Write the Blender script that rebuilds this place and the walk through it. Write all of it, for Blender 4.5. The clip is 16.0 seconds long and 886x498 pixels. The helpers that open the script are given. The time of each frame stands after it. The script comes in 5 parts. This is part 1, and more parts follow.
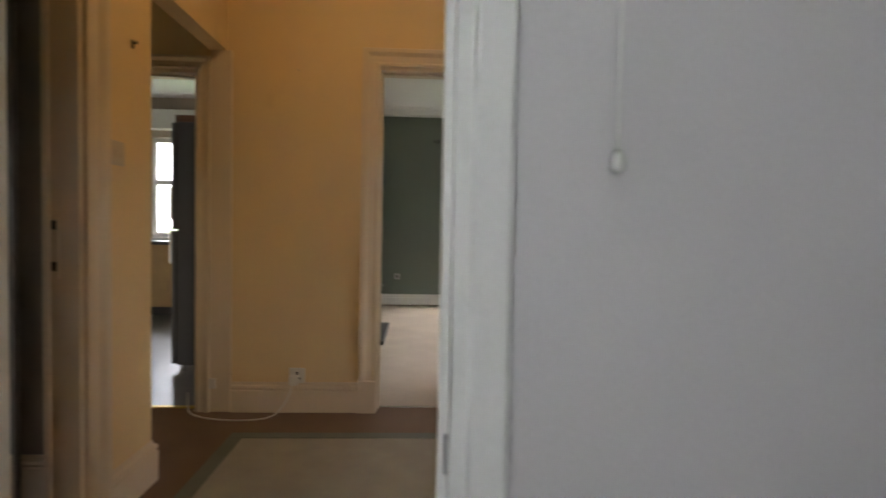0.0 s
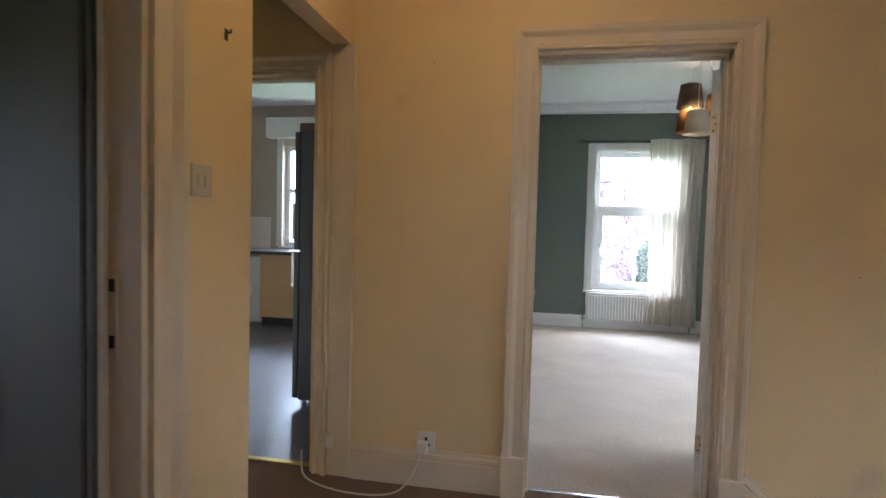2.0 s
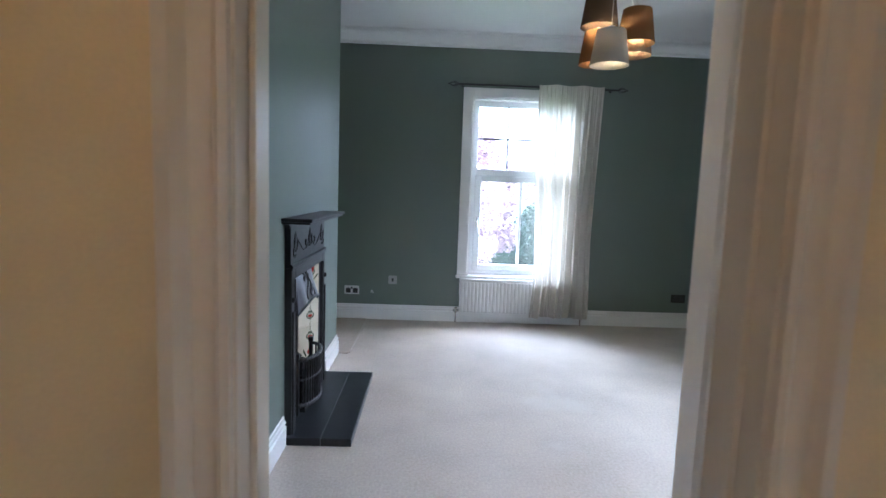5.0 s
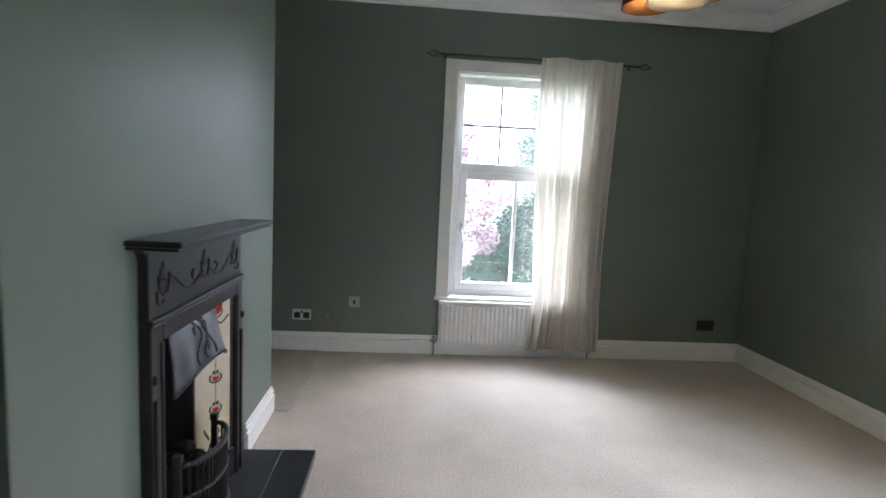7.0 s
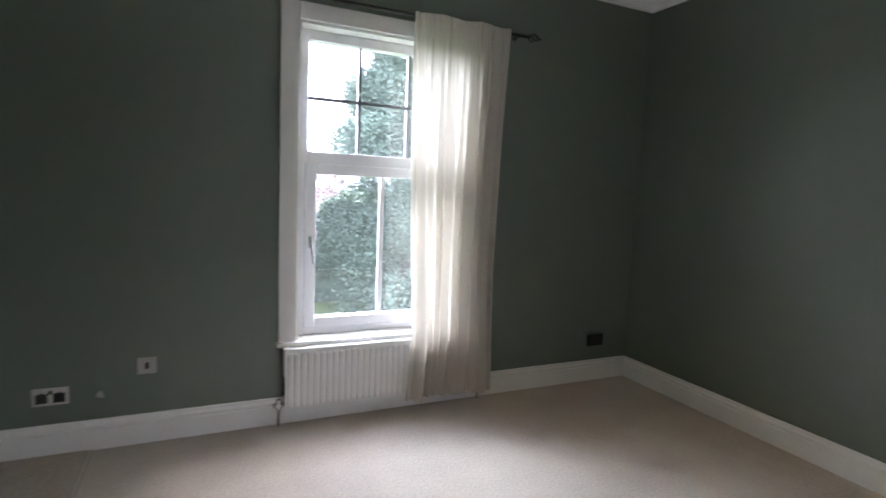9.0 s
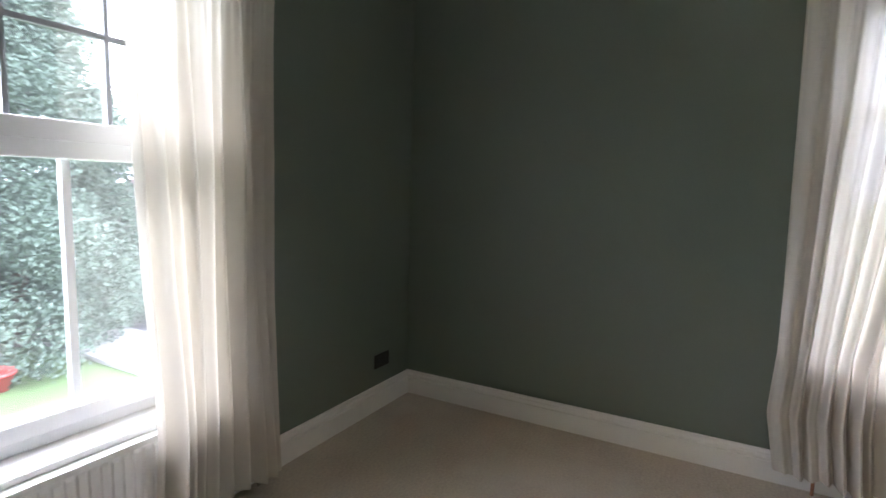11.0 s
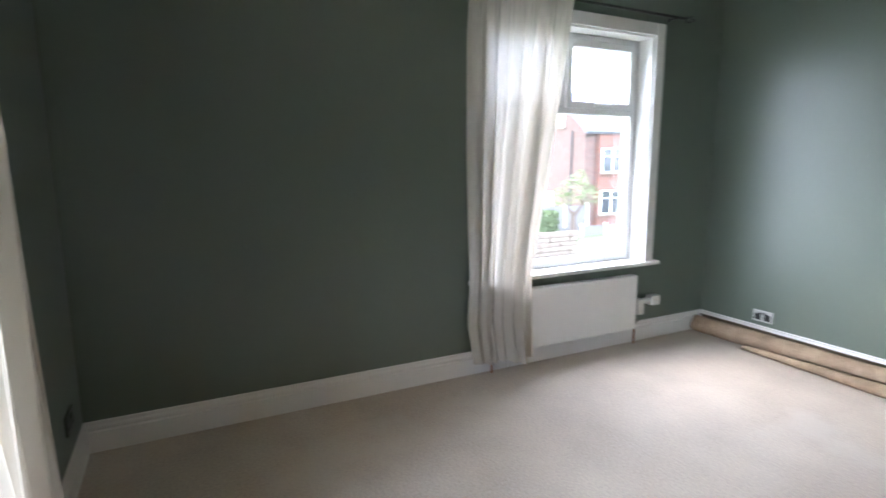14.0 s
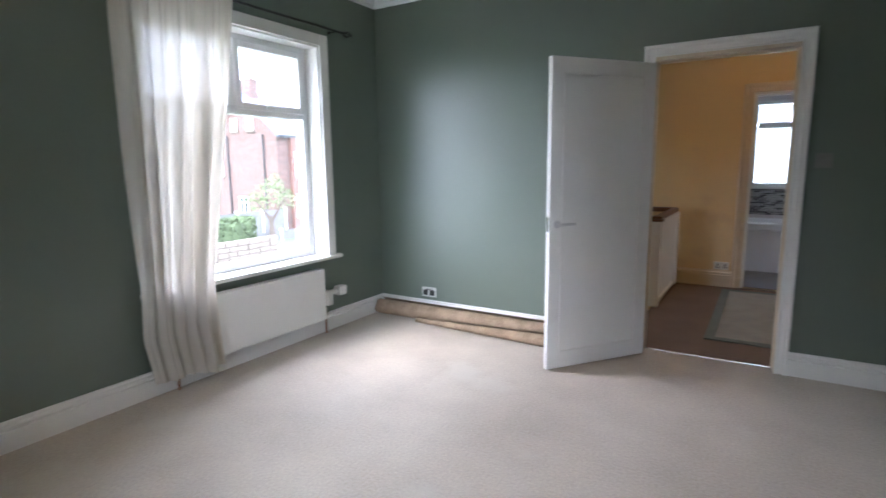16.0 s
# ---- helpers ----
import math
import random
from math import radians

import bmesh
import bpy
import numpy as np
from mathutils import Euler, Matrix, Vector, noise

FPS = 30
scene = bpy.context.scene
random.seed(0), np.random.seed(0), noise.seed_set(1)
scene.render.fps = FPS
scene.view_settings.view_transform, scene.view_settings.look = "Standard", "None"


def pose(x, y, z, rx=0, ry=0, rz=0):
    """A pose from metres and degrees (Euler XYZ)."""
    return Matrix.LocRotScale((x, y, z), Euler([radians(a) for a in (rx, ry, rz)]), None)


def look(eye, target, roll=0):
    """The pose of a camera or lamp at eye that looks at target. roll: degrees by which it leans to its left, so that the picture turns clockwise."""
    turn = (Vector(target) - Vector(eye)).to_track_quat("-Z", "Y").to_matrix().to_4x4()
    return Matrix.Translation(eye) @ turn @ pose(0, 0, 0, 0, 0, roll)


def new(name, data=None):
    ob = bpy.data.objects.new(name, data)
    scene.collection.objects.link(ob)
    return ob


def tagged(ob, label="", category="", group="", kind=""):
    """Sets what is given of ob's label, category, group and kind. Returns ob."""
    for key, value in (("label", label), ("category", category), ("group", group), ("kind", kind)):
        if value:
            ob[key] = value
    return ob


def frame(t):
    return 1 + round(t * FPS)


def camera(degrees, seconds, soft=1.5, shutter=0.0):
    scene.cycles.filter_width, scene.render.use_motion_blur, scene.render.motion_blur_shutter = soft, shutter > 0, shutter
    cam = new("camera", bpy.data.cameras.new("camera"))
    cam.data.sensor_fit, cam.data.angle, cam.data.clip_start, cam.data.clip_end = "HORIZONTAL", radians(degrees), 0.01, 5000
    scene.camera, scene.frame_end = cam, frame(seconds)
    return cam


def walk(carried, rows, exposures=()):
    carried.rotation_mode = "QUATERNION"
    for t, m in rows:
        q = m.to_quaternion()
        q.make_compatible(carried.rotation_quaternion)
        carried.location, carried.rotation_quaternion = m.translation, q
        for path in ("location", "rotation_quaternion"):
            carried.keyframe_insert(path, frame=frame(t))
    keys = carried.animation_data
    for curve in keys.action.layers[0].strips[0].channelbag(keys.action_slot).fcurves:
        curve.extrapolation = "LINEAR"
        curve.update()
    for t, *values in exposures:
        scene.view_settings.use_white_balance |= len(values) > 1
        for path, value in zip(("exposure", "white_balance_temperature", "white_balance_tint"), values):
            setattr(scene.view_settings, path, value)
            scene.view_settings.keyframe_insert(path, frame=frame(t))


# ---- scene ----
cam = camera(80.0, 16.0, shutter=0.5)
PATH = [
    (0, (0.239, -3.103, 1.083), (0.331, -1.107, 1.011), 1.1),
    (0.5, (0.167, -3.003, 1.117), (-0.044, -1.015, 1.05), 0.9),
    (1, (0.128, -2.815, 1.159), (-0.259, -0.855, 1.083), 1.2),
    (1.5, (0.091, -2.631, 1.198), (-0.301, -0.671, 1.132), 1.3),
    (2, (0.05, -2.407, 1.235), (-0.32, -0.443, 1.147), 1.5),
    (2.5, (0.036, -2.212, 1.256), (-0.247, -0.239, 1.091), 1.9),
    (3, (0.106, -1.948, 1.288), (-0.035, 0.034, 1.06), 2.1),
    (3.5, (0.181, -1.694, 1.327), (0.147, 0.292, 1.095), 2.0),
    (4, (0.258, -1.364, 1.291), (0.274, 0.624, 1.075), 1.7),
    (6.3, (0.294, -0.104, 1.326), (0.39, 1.881, 1.106), 2.7),
    (6.5, (0.298, 0.005, 1.317), (0.404, 1.99, 1.099), 2.7),
    (7, (0.312, 0.324, 1.322), (0.459, 2.306, 1.098), 2.8),
    (7.5, (0.275, 0.616, 1.315), (0.516, 2.589, 1.088), 2.9),
    (8, (0.211, 0.922, 1.347), (0.624, 2.865, 1.111), 2.9),
    (8.5, (0.17, 1.192, 1.362), (0.784, 3.081, 1.125), 2.8),
    (9, (0.176, 1.491, 1.355), (1.017, 3.291, 1.133), 2.5),
    (9.5, (0.145, 1.728, 1.359), (1.24, 3.388, 1.145), 2.2),
    (10, (0.224, 2.014, 1.341), (1.557, 3.492, 1.144), 1.5),
    (10.2, (0.22, 2.142, 1.365), (1.657, 3.517, 1.157), 1.6),
    (12.5, (0.356, 3.493, 1.283), (2.34, 3.606, 1.058), 0.4),
    (12.7, (0.349, 3.595, 1.274), (2.335, 3.57, 1.044), 0.4),
    (13.2, (0.259, 3.692, 1.246), (2.222, 3.38, 1.02), -0.9),
    (13.5, (0.245, 3.783, 1.287), (2.166, 3.287, 1.034), -1.2),
    (14, (0.286, 3.994, 1.358), (2.05, 3.107, 1.039), -0.2),
    (14.5, (0.232, 4.077, 1.311), (1.835, 2.921, 1.006), -0.8),
    (15, (0.231, 4.122, 1.288), (1.616, 2.71, 0.991), -0.7),
    (15.5, (0.18, 4.074, 1.308), (1.384, 2.507, 1.0), -0.7),
    (16, (0.11, 3.985, 1.334), (1.145, 2.302, 1.021), -0.7),
]
walk(cam, [(t, look(e, g, r)) for t, e, g, r in PATH], [(0, 3.2, 7100, 12), (1.5, 3.55, 6200, 9), (2.5, 3.62, 5150, 9), (4, 3.58, 4800, 10), (6.5, 3.38, 5800, 10), (8, 3.2, 5850, 14), (10, 3.12, 6000, 15), (12.5, 3.12, 6150, 14), (14, 3.15, 5850, 12), (16, 3.15, 5750, 13)])

# ---- world and sun ----
world = bpy.data.worlds.new("world")
scene.world = world
world.use_nodes = True
wn = world.node_tree.nodes
wl = world.node_tree.links
sky = wn.new("ShaderNodeTexSky")
sky.sky_type = 'NISHITA'
sky.sun_disc = False
sky.sun_elevation = radians(48)
sky.sun_rotation = radians(60)
sky.dust_density = 6.0
sky.air_density = 1.0
cloud = wn.new("ShaderNodeMix")
cloud.data_type = 'RGBA'
cloud.inputs[0].default_value = 0.75
cloud.inputs[7].default_value = (10.2, 11.0, 12.8, 1)
wl.new(sky.outputs[0], cloud.inputs[6])
wl.new(cloud.outputs[2], wn["Background"].inputs[0])
wn["Background"].inputs[1].default_value = 0.18
sun_data = bpy.data.lights.new("sun", 'SUN')
sun_data.energy = 0.5
sun_data.angle = radians(110)
sun_data.color = (1.0, 0.96, 0.9)
sun = new("sun", sun_data)
sun.matrix_world = look((30, 17, 40), (0, 0, 0))


def sky_lamp(name, eye, target, w, h, watts):
    """An area lamp outdoors that stands in for the bright overcast sky."""
    d = bpy.data.lights.new(name, 'AREA')
    d.shape, d.size, d.size_y, d.energy, d.color = 'RECTANGLE', w, h, watts, (0.90, 0.96, 1.0)
    new(name, d).matrix_world = look(eye, target)


sky_lamp("sky_north", (1.2, 10.6, 5.9), (1.1, 3.2, 0.6), 5.0, 3.4, 110)
# added low and out of view to brighten the south wall
sky_lamp("sky_northwest", (-1.2, 13.0, 3.1), (2.0, 0.2, 1.2), 3.0, 3.5, 200)
sky_lamp("sky_east", (9.6, 1.5, 5.9), (2.2, 1.7, 0.6), 5.0, 3.4, 24)
sky_lamp("sky_kitchen", (-2.4, 10.0, 5.6), (-2.4, 2.8, 0.6), 4.0, 3.0, 170)


# ---- materials ----
def material(name, color, rough=0.6, var=0.12, scale=3.0, grain=60.0, bump=0.1, metal=0.0, spec=0.5, second=None, depth=0.003):
    """Principled surface with a broad blotch, a fine grain and relief."""
    m = bpy.data.materials.new(name)
    m.use_nodes = True
    n, l = m.node_tree.nodes, m.node_tree.links
    b = n["Principled BSDF"]
    b.inputs["Roughness"].default_value = rough
    b.inputs["Metallic"].default_value = metal
    b.inputs["Specular IOR Level"].default_value = spec
    tc = n.new("ShaderNodeTexCoord")
    big, fine = n.new("ShaderNodeTexNoise"), n.new("ShaderNodeTexNoise")
    big.inputs["Scale"].default_value, fine.inputs["Scale"].default_value = scale, grain
    big.inputs["Detail"].default_value, fine.inputs["Detail"].default_value = 4, 3
    l.new(tc.outputs["Object"], big.inputs["Vector"])
    l.new(tc.outputs["Object"], fine.inputs["Vector"])
    add = n.new("ShaderNodeMath")
    add.operation = 'ADD'
    l.new(big.outputs[0], add.inputs[0])
    l.new(fine.outputs[0], add.inputs[1])
    half = n.new("ShaderNodeMapRange")
    half.inputs[1].default_value, half.inputs[2].default_value = 0.6, 1.4
    l.new(add.outputs[0], half.inputs[0])
    mix = n.new("ShaderNodeMix")
    mix.data_type = 'RGBA'
    c2 = second or color
    mix.inputs[6].default_value = (*[max(0, c * (1 - var)) for c in color], 1)
    mix.inputs[7].default_value = (*[min(1, c * (1 + var)) for c in c2], 1)
    l.new(half.outputs[0], mix.inputs[0])
    l.new(mix.outputs[2], b.inputs["Base Color"])
    if bump:
        bm_ = n.new("ShaderNodeBump")
        bm_.inputs["Strength"].default_value = bump
        bm_.inputs["Distance"].default_value = depth
        l.new(fine.outputs[0], bm_.inputs["Height"])
        l.new(bm_.outputs[0], b.inputs["Normal"])
    return m


def emitter(name, color, strength):
    m = bpy.data.materials.new(name)
    m.use_nodes = True
    b = m.node_tree.nodes["Principled BSDF"]
    b.inputs["Base Color"].default_value = (*color, 1)
    b.inputs["Emission Color"].default_value = (*color, 1)
    b.inputs["Emission Strength"].default_value = strength
    return m


def sheer(name, color, through_color, amount):
    """Thin cloth that lets part of the light pass."""
    m = bpy.data.materials.new(name)
    m.use_nodes = True
    n, l = m.node_tree.nodes, m.node_tree.links
    tr, di, tp, mx, mx2 = (n.new(k) for k in ("ShaderNodeBsdfTranslucent", "ShaderNodeBsdfDiffuse", "ShaderNodeBsdfTransparent", "ShaderNodeMixShader", "ShaderNodeMixShader"))
    tc, wv = n.new("ShaderNodeTexCoord"), n.new("ShaderNodeTexNoise")
    wv.inputs["Scale"].default_value = 300
    l.new(tc.outputs["Object"], wv.inputs["Vector"])
    bp = n.new("ShaderNodeBump")
    bp.inputs["Strength"].default_value, bp.inputs["Distance"].default_value = 0.15, 0.002
    l.new(wv.outputs[0], bp.inputs["Height"])
    l.new(bp.outputs[0], di.inputs["Normal"])
    tr.inputs[0].default_value, di.inputs[0].default_value = (*through_color, 1), (*color, 1)
    mx.inputs[0].default_value, mx2.inputs[0].default_value = 0.5, amount
    l.new(di.outputs[0], mx.inputs[1])
    l.new(tr.outputs[0], mx.inputs[2])
    l.new(mx.outputs[0], mx2.inputs[1])
    l.new(tp.outputs[0], mx2.inputs[2])
    l.new(mx2.outputs[0], n["Material Output"].inputs[0])
    return m


def clear_glass(name, gloss=0.06, tint=(1, 1, 1), veil=0.004):
    m = bpy.data.materials.new(name)
    m.use_nodes = True
    n, l = m.node_tree.nodes, m.node_tree.links
    tp, gl, mx = (n.new(k) for k in ("ShaderNodeBsdfTransparent", "ShaderNodeBsdfGlossy", "ShaderNodeMixShader"))
    tp.inputs[0].default_value = (*tint, 1)
    gl.inputs["Roughness"].default_value = 0.02
    mx.inputs[0].default_value = gloss
    # a faint translucent film puts veiling haze into the glass itself
    veil_bsdf, film = n.new("ShaderNodeBsdfTranslucent"), n.new("ShaderNodeMixShader")
    veil_bsdf.inputs[0].default_value = (0.9, 0.9, 0.9, 1)
    film.inputs[0].default_value = veil
    l.new(tp.outputs[0], film.inputs[1])
    l.new(veil_bsdf.outputs[0], film.inputs[2])
    l.new(film.outputs[0], mx.inputs[1])
    l.new(gl.outputs[0], mx.inputs[2])
    l.new(mx.outputs[0], n["Material Output"].inputs[0])
    return m


M_GREEN = material("green_wall_paint", (0.126, 0.155, 0.122), 0.42, 0.05, 1.2, 140, 0.14, spec=0.85, depth=0.002)
M_CREAM = material("peach_wall_paint", (0.74, 0.57, 0.325), 0.6, 0.05, 1.5, 120, 0.15, depth=0.002)
M_GREY = material("grey_wall_paint", (0.27, 0.253, 0.225), 0.6, 0.05, 1.5, 120, 0.12, depth=0.002)
M_BATHWALL = material("pale_bathroom_paint", (0.64, 0.61, 0.605), 0.5, 0.04, 1.0, 120, 0.12, depth=0.002)
M_KITWALL = material("cream_kitchen_paint", (0.45, 0.385, 0.31), 0.6, 0.05, 1.5, 120, 0.12, depth=0.002)
M_CEIL = material("ceiling_white", (0.78, 0.78, 0.77), 0.8, 0.03, 2, 150, 0.15, depth=0.002)
M_GLOSS = material("white_gloss_paint", (0.78, 0.765, 0.735), 0.32, 0.03, 4, 90, 0.06, depth=0.002)
M_CREAMGLOSS = material("aged_cream_gloss", (0.68, 0.575, 0.44), 0.35, 0.03, 4, 90, 0.04, depth=0.002)
# white gloss with the west jamb's shade put into its colour
M_JAMB_SHADED = material("shaded_gloss_paint", (0.58, 0.535, 0.455), 0.35, 0.08, 4, 90, 0.08, depth=0.002)
M_PVC = material("white_window_plastic", (0.8, 0.8, 0.8), 0.25, 0.02, 4, 90, 0.02)
M_CARPET = material("beige_carpet", (0.51, 0.45, 0.385), 0.95, 0.20, 2.2, 75, 0.7, spec=0.1, depth=0.004)


def flecked(m, scale, cut, color):
    """Small stains scattered over a surface."""
    n, l = m.node_tree.nodes, m.node_tree.links
    b = n["Principled BSDF"]
    src = b.inputs["Base Color"].links[0].from_socket
    tc, nz, mr, mx = n.new("ShaderNodeTexCoord"), n.new("ShaderNodeTexNoise"), n.new("ShaderNodeMapRange"), n.new("ShaderNodeMix")
    nz.inputs["Scale"].default_value, nz.inputs["Detail"].default_value = scale, 5
    mr.inputs[1].default_value, mr.inputs[2].default_value, mr.inputs[4].default_value = cut, cut + 0.08, 0.55
    mx.data_type = 'RGBA'
    mx.inputs[7].default_value = (*color, 1)
    l.new(tc.outputs["Object"], nz.inputs["Vector"])
    l.new(nz.outputs[0], mr.inputs[0])
    l.new(mr.outputs[0], mx.inputs[0])
    l.new(src, mx.inputs[6])
    l.new(mx.outputs[2], b.inputs["Base Color"])


flecked(M_CARPET, 11.0, 0.70, (0.40, 0.35, 0.29))
flecked(M_CARPET, 1.3, 0.58, (0.58, 0.535, 0.475))
flecked(M_CREAM, 2.3, 0.64, (0.62, 0.46, 0.30))
M_BROWN = material("brown_carpet", (0.21, 0.15, 0.112), 0.95, 0.15, 3.0, 300, 0.9, spec=0.1, depth=0.006)
M_RUG = material("beige_woven_rug", (0.34, 0.33, 0.285), 0.95, 0.14, 6.0, 220, 0.8, spec=0.1, depth=0.006)
M_RUGEDGE = material("grey_green_rug_binding", (0.17, 0.19, 0.17), 0.9, 0.12, 6, 260, 0.6, spec=0.1)
M_LAMINATE = material("dark_kitchen_floor", (0.15, 0.155, 0.17), 0.3, 0.18, 4, 60, 0.15)
M_IRON = material("black_cast_iron", (0.013, 0.011, 0.012), 0.36, 0.25, 8, 80, 0.3, spec=0.5)
M_PAVE0 = material("grey_mortar", (0.16, 0.16, 0.16), 0.9, 0.2, 20, 90, 0.2)
M_SLATE = material("black_slate", (0.018, 0.019, 0.022), 0.35, 0.2, 6, 70, 0.3)
M_TILE = material("cream_glazed_tile", (0.62, 0.54, 0.40), 0.15, 0.05, 6, 60, 0.04)
M_BLACKMETAL = material("black_metal", (0.02, 0.02, 0.02), 0.4, 0.1, 8, 80, 0.1)
M_CHROME = material("brushed_chrome", (0.6, 0.6, 0.6), 0.25, 0.05, 8, 80, 0.05, metal=1.0)
M_RAD = material("white_radiator_enamel", (0.74, 0.73, 0.70), 0.35, 0.03, 4, 80, 0.04)
M_SOCKETWHITE = material("white_plastic", (0.7, 0.68, 0.64), 0.35, 0.04, 6, 60, 0.03)
M_COPPER = material("copper_pipe", (0.35, 0.17, 0.10), 0.4, 0.15, 10, 60, 0.1, metal=0.7)
M_CURTAIN = sheer("cream_sheer_cloth", (0.87, 0.81, 0.72), (0.40, 0.368, 0.315), 0.02)
M_GLASS = clear_glass("window_glass")
M_OAK = material("light_oak_veneer", (0.56, 0.37, 0.18), 0.4, 0.12, 5, 40, 0.06)
M_DARKTOP = material("dark_worktop", (0.05, 0.05, 0.055), 0.3, 0.15, 10, 80, 0.05)
M_WHITEGOODS = material("white_appliance_enamel", (0.75, 0.76, 0.78), 0.25, 0.02, 4, 60, 0.02)
M_FRIDGE = material("graphite_fridge", (0.06, 0.065, 0.075), 0.35, 0.08, 4, 60, 0.04)
M_MAHOGANY = material("varnished_brown_wood", (0.12, 0.055, 0.03), 0.35, 0.25, 6, 40, 0.1)


# ---- mesh helpers ----
def box(bm, x0, y0, z0, x1, y1, z1, bevel=0.0):
    r = bmesh.ops.create_cube(bm, size=1.0)
    vs = r["verts"]
    bmesh.ops.scale(bm, vec=(abs(x1 - x0), abs(y1 - y0), abs(z1 - z0)), verts=vs)
    bmesh.ops.translate(bm, vec=((x0 + x1) / 2, (y0 + y1) / 2, (z0 + z1) / 2), verts=vs)
    if bevel:
        es = list({e for v in vs for e in v.link_edges})
        bmesh.ops.bevel(bm, geom=es, offset=bevel, segments=2, affect='EDGES', profile=0.5)


def tube(bm, a, b, r, n=12, r2=None):
    a, b = Vector(a), Vector(b)
    d = b - a
    m = Matrix.Translation((a + b) / 2) @ d.to_track_quat("Z", "Y").to_matrix().to_4x4()
    bmesh.ops.create_cone(bm, cap_ends=True, segments=n, radius1=r, radius2=r if r2 is None else r2, depth=d.length, matrix=m)


def ball(bm, c, r, sx=1, sy=1, sz=1, n=12):
    m = Matrix.Translation(c) @ Matrix.Diagonal((sx, sy, sz, 1))
    bmesh.ops.create_uvsphere(bm, u_segments=n, v_segments=max(6, n // 2), radius=r, matrix=m)


def lathe(bm, profile, n=24, m=Matrix()):
    """Turn a profile of (radius, height) round z."""
    rings = []
    for r, z in profile:
        rings.append([bm.verts.new(m @ Vector((r * math.cos(2 * math.pi * i / n), r * math.sin(2 * math.pi * i / n), z))) for i in range(n)])
    for a, b in zip(rings, rings[1:]):
        for i in range(n):
            bm.faces.new((a[i], a[(i + 1) % n], b[(i + 1) % n], b[i]))


def extrude_profile(bm, profile, p0, p1, up=(0, 0, 1), m0=0.0, m1=0.0):
    """A moulding: profile of (out, up) drawn along p0 to p1; out is to the right of travel. m0, m1 mitre the ends: extra length per unit out."""
    p0, p1, up = Vector(p0), Vector(p1), Vector(up)
    d = (p1 - p0).normalized()
    out = d.cross(up)
    a = [bm.verts.new(p0 + out * o + up * u - d * (m0 * o)) for o, u in profile]
    b = [bm.verts.new(p1 + out * o + up * u + d * (m1 * o)) for o, u in profile]
    k = len(profile)
    for i in range(k):
        bm.faces.new((a[i], a[(i + 1) % k], b[(i + 1) % k], b[i]))
    bm.faces.new(a)
    bm.faces.new(b[::-1])


def mesh_of(name, bm, mat, smooth=False):
    bmesh.ops.recalc_face_normals(bm, faces=bm.faces)
    me = bpy.data.meshes.new(name)
    bm.to_mesh(me)
    bm.free()
    me.materials.append(mat)
    if smooth:
        me.shade_smooth()
    return me


def part(name, bm, mat, parent=None, label="", smooth=False):
    ob = new(name, mesh_of(name, bm, mat, smooth))
    ob.parent = parent
    if label:
        ob["label"] = label
    return ob


def thing(name, label, category, m=Matrix(), group="", kind=""):
    ob = new(name)
    ob.empty_display_size = 0.1
    ob.matrix_world = m
    return tagged(ob, label, category, group, kind)


def structure(name, bm, mat, label, category="", smooth=False):
    return tagged(part(name, bm, mat, None, "", smooth), label, category or name.split("_")[0], "", "structure")


def slab(name, mat, label, x0, y0, z0, x1, y1, z1, category=""):
    bm = bmesh.new()
    box(bm, x0, y0, z0, x1, y1, z1)
    return structure(name, bm, mat, label, category)


def wall(name, mat, label, along, a0, a1, c0, c1, z0, z1, holes=()):
    """A wall along x or y from a0 to a1, thick from c0 to c1, with holes (a, b, bottom, top) right through it."""
    bm = bmesh.new()
    cuts = sorted({a0, a1, *[h[0] for h in holes], *[h[1] for h in holes]})
    for u, v in zip(cuts, cuts[1:]):
        spans, hs = [], sorted([h for h in holes if h[0] <= u and h[1] >= v], key=lambda h: h[2])
        z = z0
        for h in hs:
            if h[2] > z:
                spans.append((z, h[2]))
            z = h[3]
        if z < z1:
            spans.append((z, z1))
        for b, t in spans:
            if along == "x":
                box(bm, u, c0, b, v, c1, t)
            else:
                box(bm, c0, u, b, c1, v, t)
    return structure(name, bm, mat, label, "wall")


# ---- plan ----
XE, YN, YS, XW = 3.14, 4.47, 0.15, -0.85      # living room: east, north, south and west faces
HC = 2.80                                     # ceiling height
BX, BY0, BY1 = -0.42, 1.33, 3.31              # chimney breast
DX = 0.824                                    # living room doorway, from x = 0
HX0, HX1, HY = -0.87, 0.97, -2.36             # hall: west, east and south faces
NW = (0.675, 1.66, 0.47, 2.22)                 # north window hole: x0, x1, sill, head
EW = (0.86, 2.25, 0.62, 2.25)                 # east window hole: y0, y1, sill, head

slab("floor_living", M_CARPET, "beige fitted carpet, worn pale in the middle", XW, 0.075, -0.12, XE, YN, 0.0, "carpet")
slab("floor_hall", M_BROWN, "dark brown fitted carpet of the hall", HX0 - 0.12, -2.45, -0.12, HX1, 0.075, 0.0, "carpet")
slab("floor_lobby", M_BROWN, "dark brown carpet before the kitchen door", -2.3, -0.96, -0.12, HX0 - 0.12, 0.06, 0.0, "carpet")
slab("floor_kitchen", M_LAMINATE, "dark grey sheet floor of the kitchen", -4.6, 0.06, -0.12, XW - 0.14, YN, 0.0, "floor")
slab("floor_bathroom", M_LAMINATE, "dark floor of the bathroom", -1.2, -4.3, -0.12, 1.9, -2.45, 0.0, "floor")
